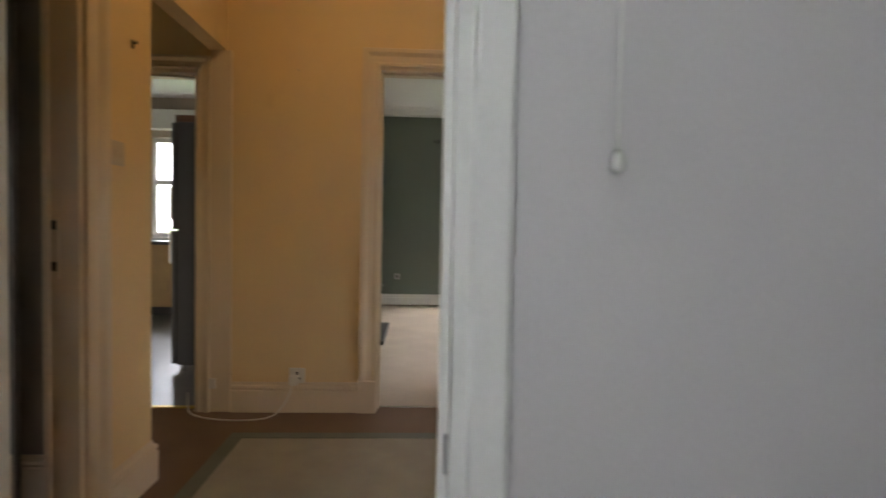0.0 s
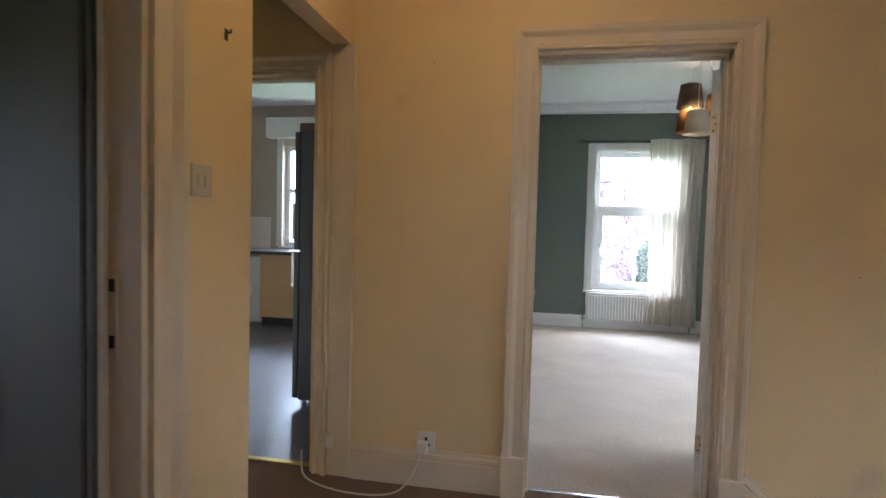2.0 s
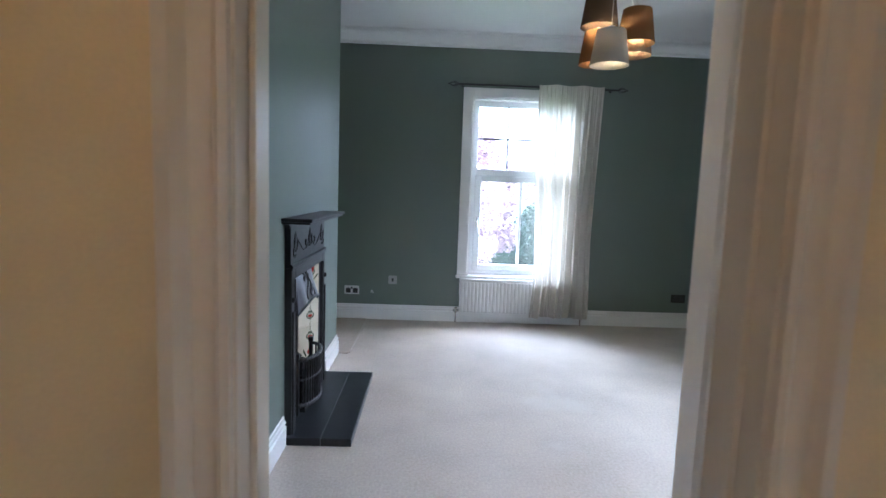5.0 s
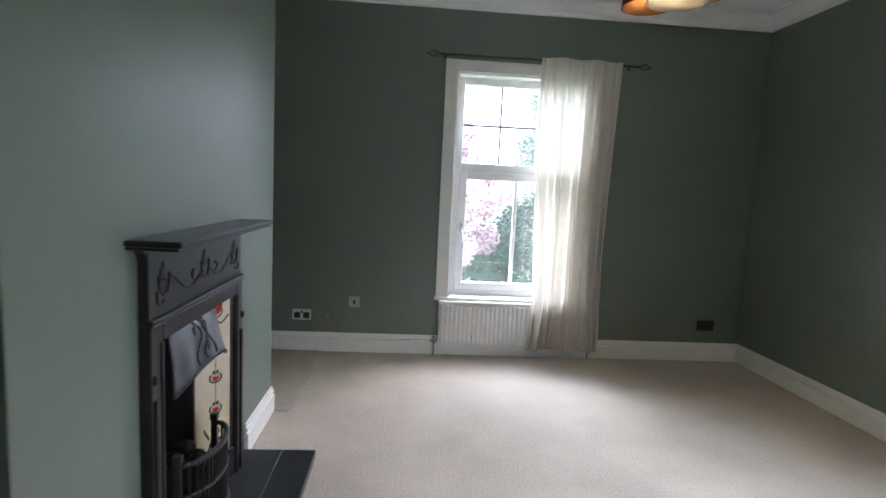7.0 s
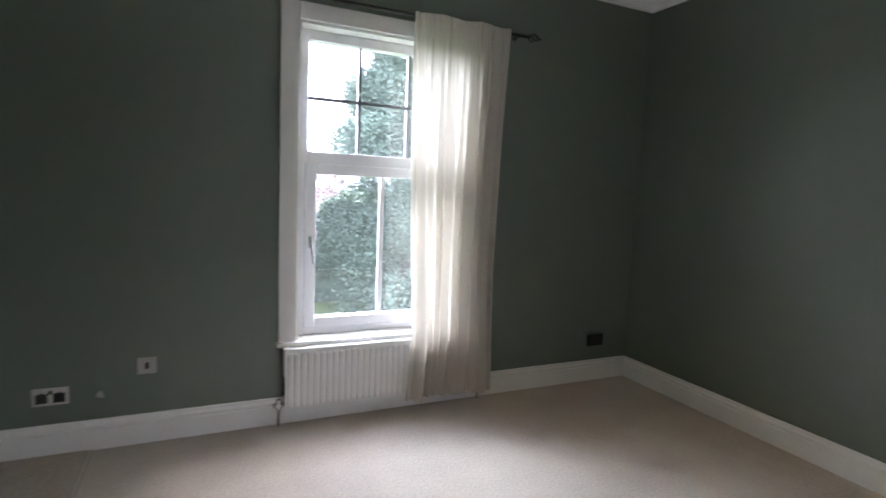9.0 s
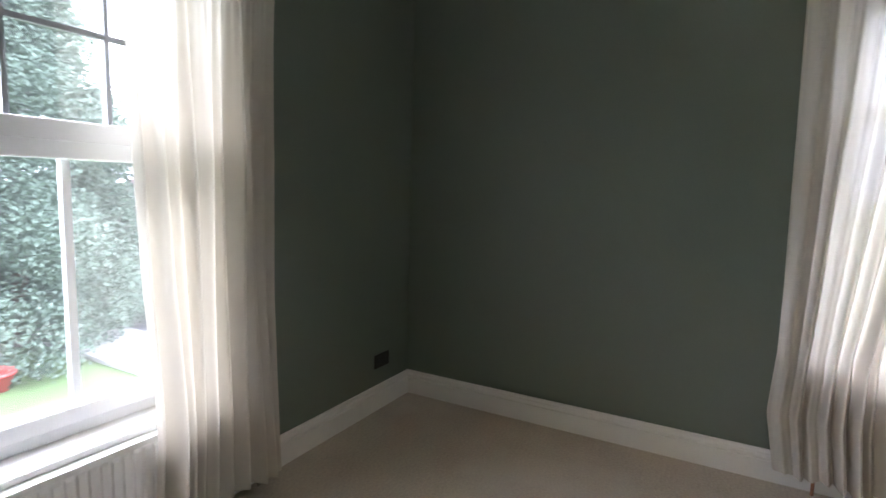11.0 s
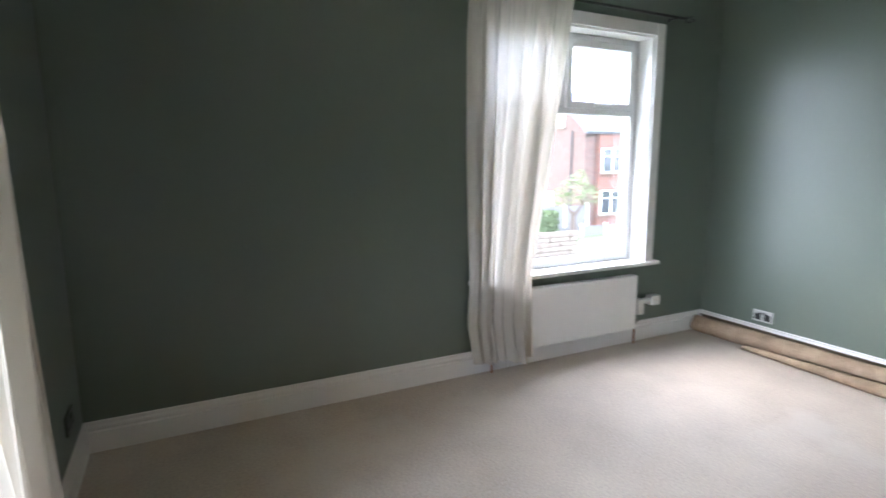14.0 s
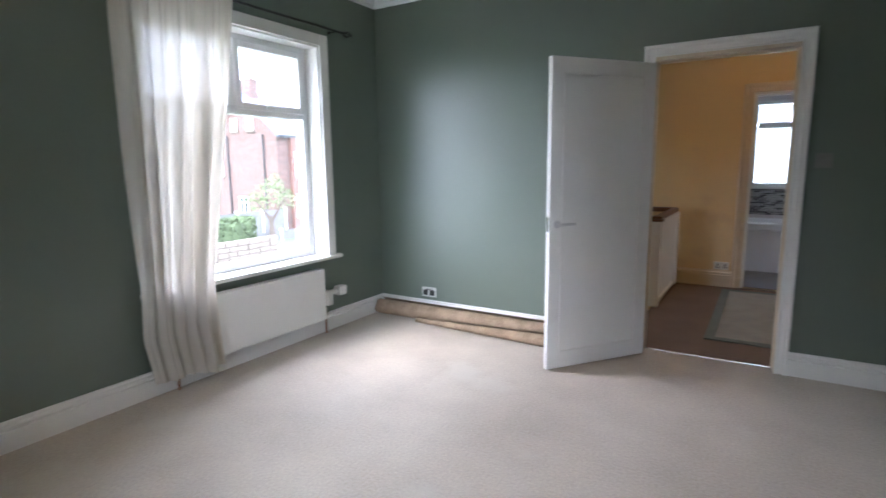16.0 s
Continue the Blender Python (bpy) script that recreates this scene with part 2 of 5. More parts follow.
slab("floor_grey_room", M_BROWN, "dark carpet of the grey room", -3.4, -3.2, -0.12, HX0 - 0.12, -0.96, -0.001, "carpet")
slab("ceiling_kitchen", M_CEIL, "white kitchen ceiling", -4.6, 0.15, 2.70, XW - 0.14, 3.85, HC - 0.004)
slab("ceiling", M_CEIL, "white plaster ceiling", -4.8, -5.1, HC, 3.5, 4.75, HC + 0.15)

wall("wall_living_north", M_GREEN, "dark sage green painted wall", "x", -0.99, 3.45, YN, YN + 0.28, -3.2, HC, [NW])
wall("wall_living_east", M_GREEN, "dark sage green painted wall", "y", 0.075, YN, XE, XE + 0.28, -3.2, HC, [EW])
wall("wall_living_south", M_GREEN, "dark sage green wall with a doorway", "x", XW, XE, 0.075, YS, 0, HC, [(-0.012, DX, 0, 2.0)])
wall("wall_living_west", M_GREEN, "dark sage green painted alcove wall", "y", YS, YN, XW - 0.07, XW, 0, HC)
wall("wall_chimney_breast", M_GREEN, "sage green chimney breast", "y", BY0, BY1, XW, BX, 0, HC, [(1.895, 2.555, 0, 0.856)])
wall("wall_hall_north", M_CREAM, "peach painted hall wall with a doorway", "x", HX0 - 0.14, HX1, 0.0, 0.075, 0, HC, [(-0.012, DX, 0, 2.0)])
wall("wall_hall_west", M_CREAM, "peach painted hall wall with two openings", "y", -2.36, 0.0, HX0 - 0.095, HX0, 0, HC, [(-2.1, -1.31, 0, 2.0), (-0.86, 0.0, 0, 2.08)])
wall("wall_hall_south", M_CREAM, "peach painted wall with the bathroom doorway", "x", HX0 - 0.12, 3.14, HY - 0.07, HY, -2.5, HC, [(-0.338, 0.297, 0, 2.0)])
wall("wall_bathroom_north", M_BATHWALL, "pale grey bathroom wall with a doorway", "x", -1.2, 1.9, HY - 0.14, HY - 0.07, 0, HC, [(-0.338, 0.297, 0, 2.0)])
wall("wall_bathroom_south", M_BATHWALL, "pale bathroom wall with a frosted window", "x", -1.2, 1.9, -4.3, -4.15, 0, HC, [(-0.95, 0.33, 1.01, 2.1)])
wall("wall_bathroom_west", M_BATHWALL, "pale bathroom wall", "y", -4.15, HY - 0.14, -1.2, -1.1, 0, HC)
wall("wall_bathroom_east", M_BATHWALL, "pale bathroom wall", "y", -4.15, HY - 0.14, 1.8, 1.9, 0, HC)
wall("wall_lobby_kitchen", M_CREAM, "peach painted wall with the kitchen doorway", "x", -2.3, HX0 - 0.14, 0.0, 0.075, 0, HC, [(-1.82, -1.03, 0, 1.96)])
wall("wall_lobby_west", M_CREAM, "peach painted lobby wall", "y", -0.96, 0.0, -2.3, -2.2, 0, HC)
wall("wall_lobby_south", M_CREAM, "peach painted lobby wall", "x", -2.2, HX0 - 0.095, -0.96, -0.86, 0, HC)
wall("wall_kitchen_south", M_KITWALL, "dull cream kitchen wall", "x", -4.6, XW - 0.14, 0.075, 0.15, 0, HC, [(-1.82, -1.03, 0, 1.96)])
wall("wall_kitchen_east", M_KITWALL, "dull cream kitchen wall", "y", 0.15, YN, XW - 0.14, XW - 0.07, 0, HC)
wall("wall_kitchen_north", M_KITWALL, "dull cream kitchen wall with a window", "x", -4.7, XW - 0.14, 3.85, 4.0, 0, HC, [(-3.22, -1.4, 0.92, 2.2)])
wall("wall_kitchen_west", M_KITWALL, "dull cream kitchen wall", "y", 0.15, 3.85, -4.7, -4.6, 0, HC)
wall("wall_grey_room_north", M_GREY, "blue-grey painted wall", "x", -3.4, HX0 - 0.095, -1.0, -0.96, 0, HC)
wall("wall_grey_room_west", M_GREY, "blue-grey painted wall", "y", -3.2, -1.0, -3.4, -3.3, 0, HC, [(-2.4, -1.95, 1.1, 1.8)])
wall("wall_grey_room_south", M_GREY, "blue-grey painted wall", "x", -3.3, HX0 - 0.12, -3.2, -3.1, 0, HC)
wall("wall_grey_room_east", M_GREY, "blue-grey painted wall", "y", -3.1, -1.0, HX0 - 0.11, HX0 - 0.095, 0, HC, [(-2.1, -1.31, 0, 2.0)])
wall("wall_stair_east", M_CREAM, "peach painted stairwell wall with a window", "y", HY - 0.07, 0.075, XE, XE + 0.16, -2.5, HC, [(-1.50, -0.95, 0.45, 1.55)])
wall("wall_stair_north", M_CREAM, "peach painted wall above the stairs", "x", HX1, XE, 0.0, 0.075, -2.5, HC)
wall("wall_stair_west", M_CREAM, "peach painted stairwell wall under the landing", "y", HY, 0.0, HX1 - 0.1, HX1 - 0.003, -2.5, -0.12)
slab("floor_stairwell", M_BROWN, "dark brown carpet at the foot of the stairs", HX1 - 0.1, HY, -2.6, XE, 0.0, -2.28, "carpet")


# ---- trims ----
SKIRT = [(0, 0), (0.018, 0), (0.018, 0.10), (0.009, 0.106), (0.009, 0.110), (0.016, 0.116), (0.015, 0.126), (0.008, 0.134), (0.008, 0.148), (0.003, 0.152), (0, 0.152)]
SKIRT_HALL = [(0, 0), (0.02, 0), (0.02, 0.125), (0.014, 0.132), (0.02, 0.142), (0.017, 0.155), (0.006, 0.160), (0.004, 0.175), (0, 0.175)]
ARCH = [(0, 0), (0.020, 0), (0.022, 0.012), (0.014, 0.022), (0.015, 0.055), (0.022, 0.064), (0.030, 0.075), (0.030, 0.095), (0.022, 0.10), (0, 0.10)]


def skirting(p0, p1, mat, profile, m0=0.0, m1=0.0):
    bm = bmesh.new()
    extrude_profile(bm, profile, p0, p1, (0, 0, 1), m0, m1)
    ob = structure("baseboard", bm, mat, "painted moulded skirting board along the wall", "baseboard")
    return ob


def coving(p0, p1, m0=-1.0, m1=-1.0):
    bm = bmesh.new()
    extrude_profile(bm, [(o, 0.125 + u) for o, u in [(0, 0), (0.11, 0), (0.11, -0.006), (0.09, -0.012), (0.088, -0.028), (0.06, -0.045), (0.03, -0.085), (0.016, -0.095), (0.014, -0.118), (0, -0.125)]], p0, p1, (0, 0, 1), m0, m1)
    return structure("trim", bm, M_CEIL, "white plaster cornice under the ceiling", "cornice")


ZC = HC - 0.125
# living room, walked clockwise so that the moulding stands into the room
for a, b, m0, m1 in [((XW, YS), (XW, BY0), -1, -1), ((XW, BY0), (BX, BY0), -1, 1), ((BX, BY0), (BX, BY1), 1, 1), ((BX, BY1), (XW, BY1), 1, -1),
                     ((XW, BY1), (XW, YN), -1, -1), ((XW, YN), (XE, YN), -1, -1), ((XE, YN), (XE, YS), -1, -1), ((XE, YS), (XW, YS), -1, -1)]:
    coving((*a, ZC), (*b, ZC), m0, m1)
for a, b, m0, m1 in [((XW, YS), (XW, BY0), -1, -1), ((XW, BY0), (BX, BY0), -1, 1), ((BX, BY0), (BX, 1.795), 1, 0), ((BX, 2.815), (BX, BY1), 0, 1), ((BX, BY1), (XW, BY1), 1, -1),
                     ((XW, BY1), (XW, YN), -1, -1), ((XW, YN), (XE, YN), -1, -1), ((XE, YN), (XE, YS), -1, -1), ((XE, YS), (0.872, YS), -1, 0), ((-0.072, YS), (XW, YS), 0, -1)]:
    skirting((*a, 0), (*b, 0), M_GLOSS, SKIRT, m0, m1)
for a, b, m0, m1 in [((-0.835, 0), (-0.10, 0), 0, 0), ((HX0, -1.19), (HX0, -0.86), 0, 1),
                     ((HX1, HY), (0.39, HY), 0, 0), ((-0.44, HY), (HX0, HY), 0, -1), ((HX0, HY), (HX0, -2.2), -1, 0)]:
    skirting((*a, 0), (*b, 0), M_CREAMGLOSS, SKIRT_HALL, m0, m1)
# sloping skirting that follows the stairs down
bm = bmesh.new()
extrude_profile(bm, SKIRT_HALL, (0.818, 0, 0.085), (3.0, 0, -1.835), (0.6605, 0, 0.7508))
structure("baseboard", bm, M_CREAMGLOSS, "painted skirting sloping down beside the stairs", "baseboard")
skirting((-3.3, -1.0, 0), (HX0 - 0.12, -1.0, 0), M_CREAMGLOSS, SKIRT_HALL)
skirting((-4.6, 3.85, 0), (-2.0, 3.85, 0), M_CREAMGLOSS, SKIRT)


def door_surround(name, x0, x1, y, top, side, mat, label, w=0.10, plinth=0.0):
    """Architrave round a doorway in a wall along x; side -1 faces south, +1 north."""
    s = w / 0.10
    prof = [(o, u * s) for o, u in ARCH]
    t = thing(name, label, "door frame", Matrix.Translation((x0, y, 0)), kind="structure")
    inv = Matrix.Translation((-x0, -y, 0))
    flip = side > 0
    specs = (("jamb_moulding", (x0, y, plinth), (x0, y, top), (-1, 0, 0), 0), ("jamb_moulding", (x1, y, plinth), (x1, y, top), (1, 0, 0), 0), ("head_moulding", (x0, y, top), (x1, y, top), (0, 0, 1), 1))
    for nm, a, b, up, head in specs:
        bm = bmesh.new()
        a, b, upv = Vector(a), Vector(b), Vector(up)
        d = (b - a).normalized()
        out = Vector((0, side, 0))
        va = [bm.verts.new(a + out * o + upv * u - (d * u if head else Vector())) for o, u in prof]
        vb = [bm.verts.new(b + out * o + upv * u + d * u) for o, u in prof]
        k = len(prof)
        for i in range(k):
            bm.faces.new((va[i], va[(i + 1) % k], vb[(i + 1) % k], vb[i]))
        bm.faces.new(va)
        bm.faces.new(vb[::-1])
        ob = part(nm, bm, mat, t)
        ob.matrix_parent_inverse = inv
    if plinth:
        for xa, xb in ((x0 - w - 0.004, x0), (x1, x1 + w + 0.004)):
            bm = bmesh.new()
            box(bm, xa, min(y, y + side * 0.034), 0, xb, max(y, y + side * 0.034), plinth, 0.003)
            ob = part("plinth_block", bm, mat, t)
            ob.matrix_parent_inverse = inv
    return t


def lining(x0, x1, y0, y1, top, mat, label, west_mat=None):
    """Board lining of a doorway in a wall along x, with a stop bead."""
    ym = (y0 + y1) / 2 - 0.01
    west, bm = bmesh.new(), bmesh.new()
    box(west, x0 - 0.002, y0 - 0.003, 0, x0 + 0.018, y1 + 0.003, top)
    box(west, x0 + 0.018, ym - 0.015, 0, x0 + 0.030, ym + 0.015, top - 0.02, 0.002)
    structure("trim", west, west_mat or mat, label, "door lining")
    box(bm, x1 - 0.018, y0 - 0.003, 0, x1 + 0.002, y1 + 0.003, top)
    box(bm, x0 + 0.018, y0 - 0.003, top - 0.02, x1 - 0.018, y1 + 0.003, top + 0.002)
    box(bm, x1 - 0.030, ym - 0.015, 0, x1 - 0.018, ym + 0.015, top - 0.02, 0.002)
    box(bm, x0 + 0.030, ym - 0.015, top - 0.032, x1 - 0.030, ym + 0.015, top - 0.02)
    return structure("trim", bm, mat, label, "door lining")


lining(-0.012, DX, 0.0, YS, 2.02, M_CREAMGLOSS, "painted lining of the living room doorway")
door_surround("door_1", 0.0, 0.814, 0.0, 2.02, -1, M_CREAMGLOSS, "aged cream moulded door surround with plinth blocks", plinth=0.19)
door_surround("door_2", 0.0, 0.80, YS, 2.02, 1, M_GLOSS, "white painted door surround on the green wall", w=0.072)
lining(-1.82, -1.03, 0.0, 0.15, 1.97, M_CREAMGLOSS, "painted lining of the kitchen doorway")
door_surround("door_3", -1.82, -1.03, 0.0, 1.97, -1, M_CREAMGLOSS, "cream moulded surround of the kitchen doorway", w=0.072)
lining(-0.338, 0.297, HY - 0.14, HY, 2.02, M_GLOSS, "white lining of the bathroom doorway", M_JAMB_SHADED)
door_surround("door_4", -0.338, 0.297, HY, 2.02, 1, M_CREAMGLOSS, "cream moulded surround of the bathroom doorway", w=0.09)
bath_trim = thing("door_5", "plain white bathroom door surround", "door frame", kind="structure")
for a, b, c, d in ((-0.393, -0.338, 0, 2.075), (0.297, 0.345, 0, 2.075), (-0.338, 0.297, 2.02, 2.075)):
    bm = bmesh.new()
    box(bm, a, HY - 0.158, c, b, HY - 0.141, d, 0.006)
    # west casing gets the gloss that is darkened to look shaded
    part("casing", bm, M_JAMB_SHADED if a < -0.36 else M_GLOSS, bath_trim)
for z in (0.62, 0.78):
    bm = bmesh.new()
    box(bm, 0.274, HY - 0.10, z, 0.2795, HY - 0.07, z + 0.05)
    part("strike_plate", bm, M_CHROME, bath_trim)
bm = bmesh.new()
box(bm, 0.007, 0.066, 0.0, DX - 0.019, 0.084, 0.006, 0.002)
structure("threshold", bm, M_CHROME, "bright metal carpet strip in the doorway", "threshold strip")
bm = bmesh.new()
box(bm, -1.80, 0.045, 0.0, -1.03, 0.08, 0.008, 0.003)
structure("threshold", bm, material("brass_strip", (0.55, 0.40, 0.10), 0.35, 0.1, 8, 60, 0.05, metal=0.8), "brass edging strip in the kitchen doorway", "threshold strip")

# grey room doorway in the hall's west wall
bm = bmesh.new()
box(bm, HX0 - 0.113, -1.33, 0, HX0 + 0.003, -1.308, 2.0)
box(bm, HX0 - 0.113, -2.102, 0, HX0 + 0.003, -2.08, 2.0)
box(bm, HX0 - 0.113, -2.08, 1.978, HX0 + 0.003, -1.33, 2.002)
box(bm, HX0 - 0.106, -1.342, 0, HX0 - 0.088, -1.33, 1.978)
structure("trim", bm, M_CREAMGLOSS, "painted lining of the grey room doorway", "door lining")
t6 = thing("door_6", "cream moulded surround of the grey room doorway", "door frame", Matrix.Translation((HX0, -1.31, 0)), kind="structure")
for a, b, up, head in (((0, 0, 0), (0, 0, 2.0), (0, 1, 0), 0), ((0, -0.79, 0), (0, -0.79, 2.0), (0, -1, 0), 0), ((0, -0.79, 2.0), (0, 0, 2.0), (0, 0, 1), 1)):
    bm = bmesh.new()
    a, b, upv = Vector(a), Vector(b), Vector(up)
    d = (b - a).normalized()
    prof = [(o, u * 1.2) for o, u in ARCH]
    va = [bm.verts.new(a + Vector((o, 0, 0)) + upv * u - (d * u if head else Vector())) for o, u in prof]
    vb = [bm.verts.new(b + Vector((o, 0, 0)) + upv * u + d * u) for o, u in prof]
    for i in range(len(prof)):
        j = (i + 1) % len(prof)
        bm.faces.new((va[i], va[j], vb[j], vb[i]))
    bm.faces.new(va)
    bm.faces.new(vb[::-1])
    part("head_moulding" if head else "jamb_moulding", bm, M_CREAMGLOSS, t6)
bm = bmesh.new()
box(bm, HX0 - 0.085, -1.334, 0.90, HX0 - 0.06, -1.329, 1.10, 0.001)
sp = part("strike_plate", bm, M_CREAMGLOSS, t6)
sp.matrix_parent_inverse = Matrix.Translation((-HX0, 1.31, 0))
for z in (0.925, 1.06):
    bm = bmesh.new()
    box(bm, HX0 - 0.08, -1.337, z, HX0 - 0.066, -1.333, z + 0.03)
    o = part("latch_hole", bm, M_BLACKMETAL, t6)
    o.matrix_parent_inverse = Matrix.Translation((-HX0, 1.31, 0))
# edge bead of the wall beside the kitchen lobby, and its cover moulding
bm = bmesh.new()
box(bm, -0.957, -0.014, 0.0, -0.857, -0.001, 2.08, 0.004)
box(bm, -0.859, -0.021, 0.0, -0.836, -0.001, 2.08, 0.006)
structure("trim", bm, M_CREAMGLOSS, "cream painted facing board at the lobby opening", "trim")


# ---- windows ----
def rect_frame(bm, u0, u1, z0, z1, w, d0, d1, axis, bevel=0.004):
    """A frame of four bars in a wall along axis; d0, d1: its depth range."""
    for a, b, c, d in ((u0, u0 + w, z0, z1), (u1 - w, u1, z0, z1), (u0 + w, u1 - w, z0, z0 + w), (u0 + w, u1 - w, z1 - w, z1)):
        if axis == "x":
            box(bm, a, d0, c, b, d1, d, bevel)
        else:
            box(bm, d0, a, c, d1, b, d, bevel)


def pane(name, u0, u1, z0, z1, d, axis, mat, parent):
    bm = bmesh.new()
    if axis == "x":
        box(bm, u0, d, z0, u1, d + 0.006, z1)
    else:
        box(bm, d, u0, z0, d + 0.006, u1, z1)
    ob = part(name, bm, mat, parent)
    ob.visible_shadow = False
    return ob


M_LEAD = material("grey_glazing_bar", (0.22, 0.225, 0.24), 0.5, 0.05, 8, 60, 0.05)
win1 = thing("window_1", "white plastic window with a leaded top light", "window", kind="structure")
x0, x1, z0, z1 = NW
bm = bmesh.new()
for a, b, c, d in ((x0 - 0.10, x0, z0 - 0.01, z1 + 0.09), (x1, x1 + 0.10, z0 - 0.01, z1 + 0.09), (x0, x1, z1, z1 + 0.09)):
    box(bm, a, YN - 0.022, c, b, YN - 0.001, d, 0.004)
part("casing", bm, M_GLOSS, win1)
bm = bmesh.new()
box(bm, x0 - 0.004, YN, z0, x0 + 0.014, YN + 0.12, z1)
box(bm, x1 - 0.014, YN, z0, x1 + 0.004, YN + 0.12, z1)
box(bm, x0 + 0.014, YN, z1 - 0.014, x1 - 0.014, YN + 0.12, z1 + 0.004)
part("reveal", bm, M_GLOSS, win1)
bm = bmesh.new()
box(bm, x0 - 0.11, YN - 0.045, z0 - 0.022, x1 + 0.11, YN + 0.12, z0 + 0.004, 0.006)
part("window_sill", bm, M_GLOSS, win1)
bm = bmesh.new()
rect_frame(bm, x0 + 0.014, x1 - 0.014, z0 + 0.004, z1 - 0.014, 0.055, YN + 0.10, YN + 0.17, "x")
box(bm, x0 + 0.069, YN + 0.10, 1.46, x1 - 0.069, YN + 0.17, 1.54, 0.004)
part("window_frame", bm, M_PVC, win1)
bm = bmesh.new()
rect_frame(bm, x0 + 0.055, x1 - 0.055, z0 + 0.045, 1.475, 0.062, YN + 0.085, YN + 0.15, "x", 0.006)
sash = part("sash", bm, M_PVC, win1)
bm = bmesh.new()
box(bm, 1.185, YN + 0.125, 0.58, 1.215, YN + 0.15, 1.42, 0.004)
part("glazing_bar", bm, M_PVC, sash)
bm = bmesh.new()
box(bm, 0.752, YN + 0.070, 0.99, 0.775, YN + 0.086, 1.06, 0.004)
tube(bm, (0.763, YN + 0.066, 1.03), (0.775, YN + 0.055, 0.90), 0.007)
part("handle", bm, M_CHROME, sash, "white lever handle with a dark key")
pane("pane", 0.78, 1.56, 0.57, 1.42, YN + 0.135, "x", M_GLASS, sash)
pane("pane", 0.74, 1.60, 1.53, 2.16, YN + 0.135, "x", M_GLASS, win1)
for a in (1.043, 1.349):
    bm = bmesh.new()
    box(bm, a - 0.009, YN + 0.122, 1.54, a + 0.009, YN + 0.148, 2.15)
    part("glazing_bar", bm, M_LEAD, win1)
bm = bmesh.new()
box(bm, 0.745, YN + 0.124, 1.831, 1.59, YN + 0.146, 1.849)
part("glazing_bar", bm, M_LEAD, win1)

win2 = thing("window_2", "white plastic window with an opening top light", "window", kind="structure")
y0, y1, z0, z1 = EW
bm = bmesh.new()
for a, b, c, d in ((y0 - 0.085, y0, z0 - 0.01, z1 + 0.085), (y1, y1 + 0.085, z0 - 0.01, z1 + 0.085), (y0, y1, z1, z1 + 0.085)):
    box(bm, XE - 0.022, a, c, XE - 0.001, b, d, 0.004)
part("casing", bm, M_GLOSS, win2)
bm = bmesh.new()
box(bm, XE, y0 - 0.004, z0, XE + 0.16, y0 + 0.012, z1)
box(bm, XE, y1 - 0.012, z0, XE + 0.16, y1 + 0.004, z1)
box(bm, XE, y0 + 0.012, z1 - 0.012, XE + 0.16, y1 - 0.012, z1 + 0.004)
part("reveal", bm, M_GLOSS, win2)
bm = bmesh.new()
box(bm, XE - 0.055, y0 - 0.13, z0 - 0.026, XE + 0.16, y1 + 0.13, z0 + 0.002, 0.006)
part("window_sill", bm, M_GLOSS, win2)
bm = bmesh.new()
rect_frame(bm, y0 + 0.012, y1 - 0.012, z0 + 0.002, z1 - 0.012, 0.055, XE + 0.13, XE + 0.20, "y")
box(bm, XE + 0.13, 1.535, 1.755, XE + 0.20, 1.60, z1 - 0.067, 0.004)
box(bm, XE + 0.13, y0 + 0.067, 1.70, XE + 0.20, y1 - 0.067, 1.755, 0.004)
part("window_frame", bm, M_PVC, win2)
bm = bmesh.new()
rect_frame(bm, y0 + 0.055, 1.545, 1.735, z1 - 0.05, 0.05, XE + 0.115, XE + 0.18, "y", 0.006)
sash2 = part("sash", bm, M_PVC, win2)
bm = bmesh.new()
box(bm, XE + 0.095, 1.15, 1.75, XE + 0.116, 1.30, 1.775, 0.005)
part("handle", bm, M_PVC, sash2)
pane("pane", y0 + 0.10, 1.50, 1.78, 2.16, XE + 0.15, "y", M_GLASS, sash2)
pane("pane", y0 + 0.06, y1 - 0.06, 0.67, 1.71, XE + 0.17, "y", M_GLASS, win2)
pane("pane", 1.59, y1 - 0.06, 1.74, 2.19, XE + 0.17, "y", M_GLASS, win2)


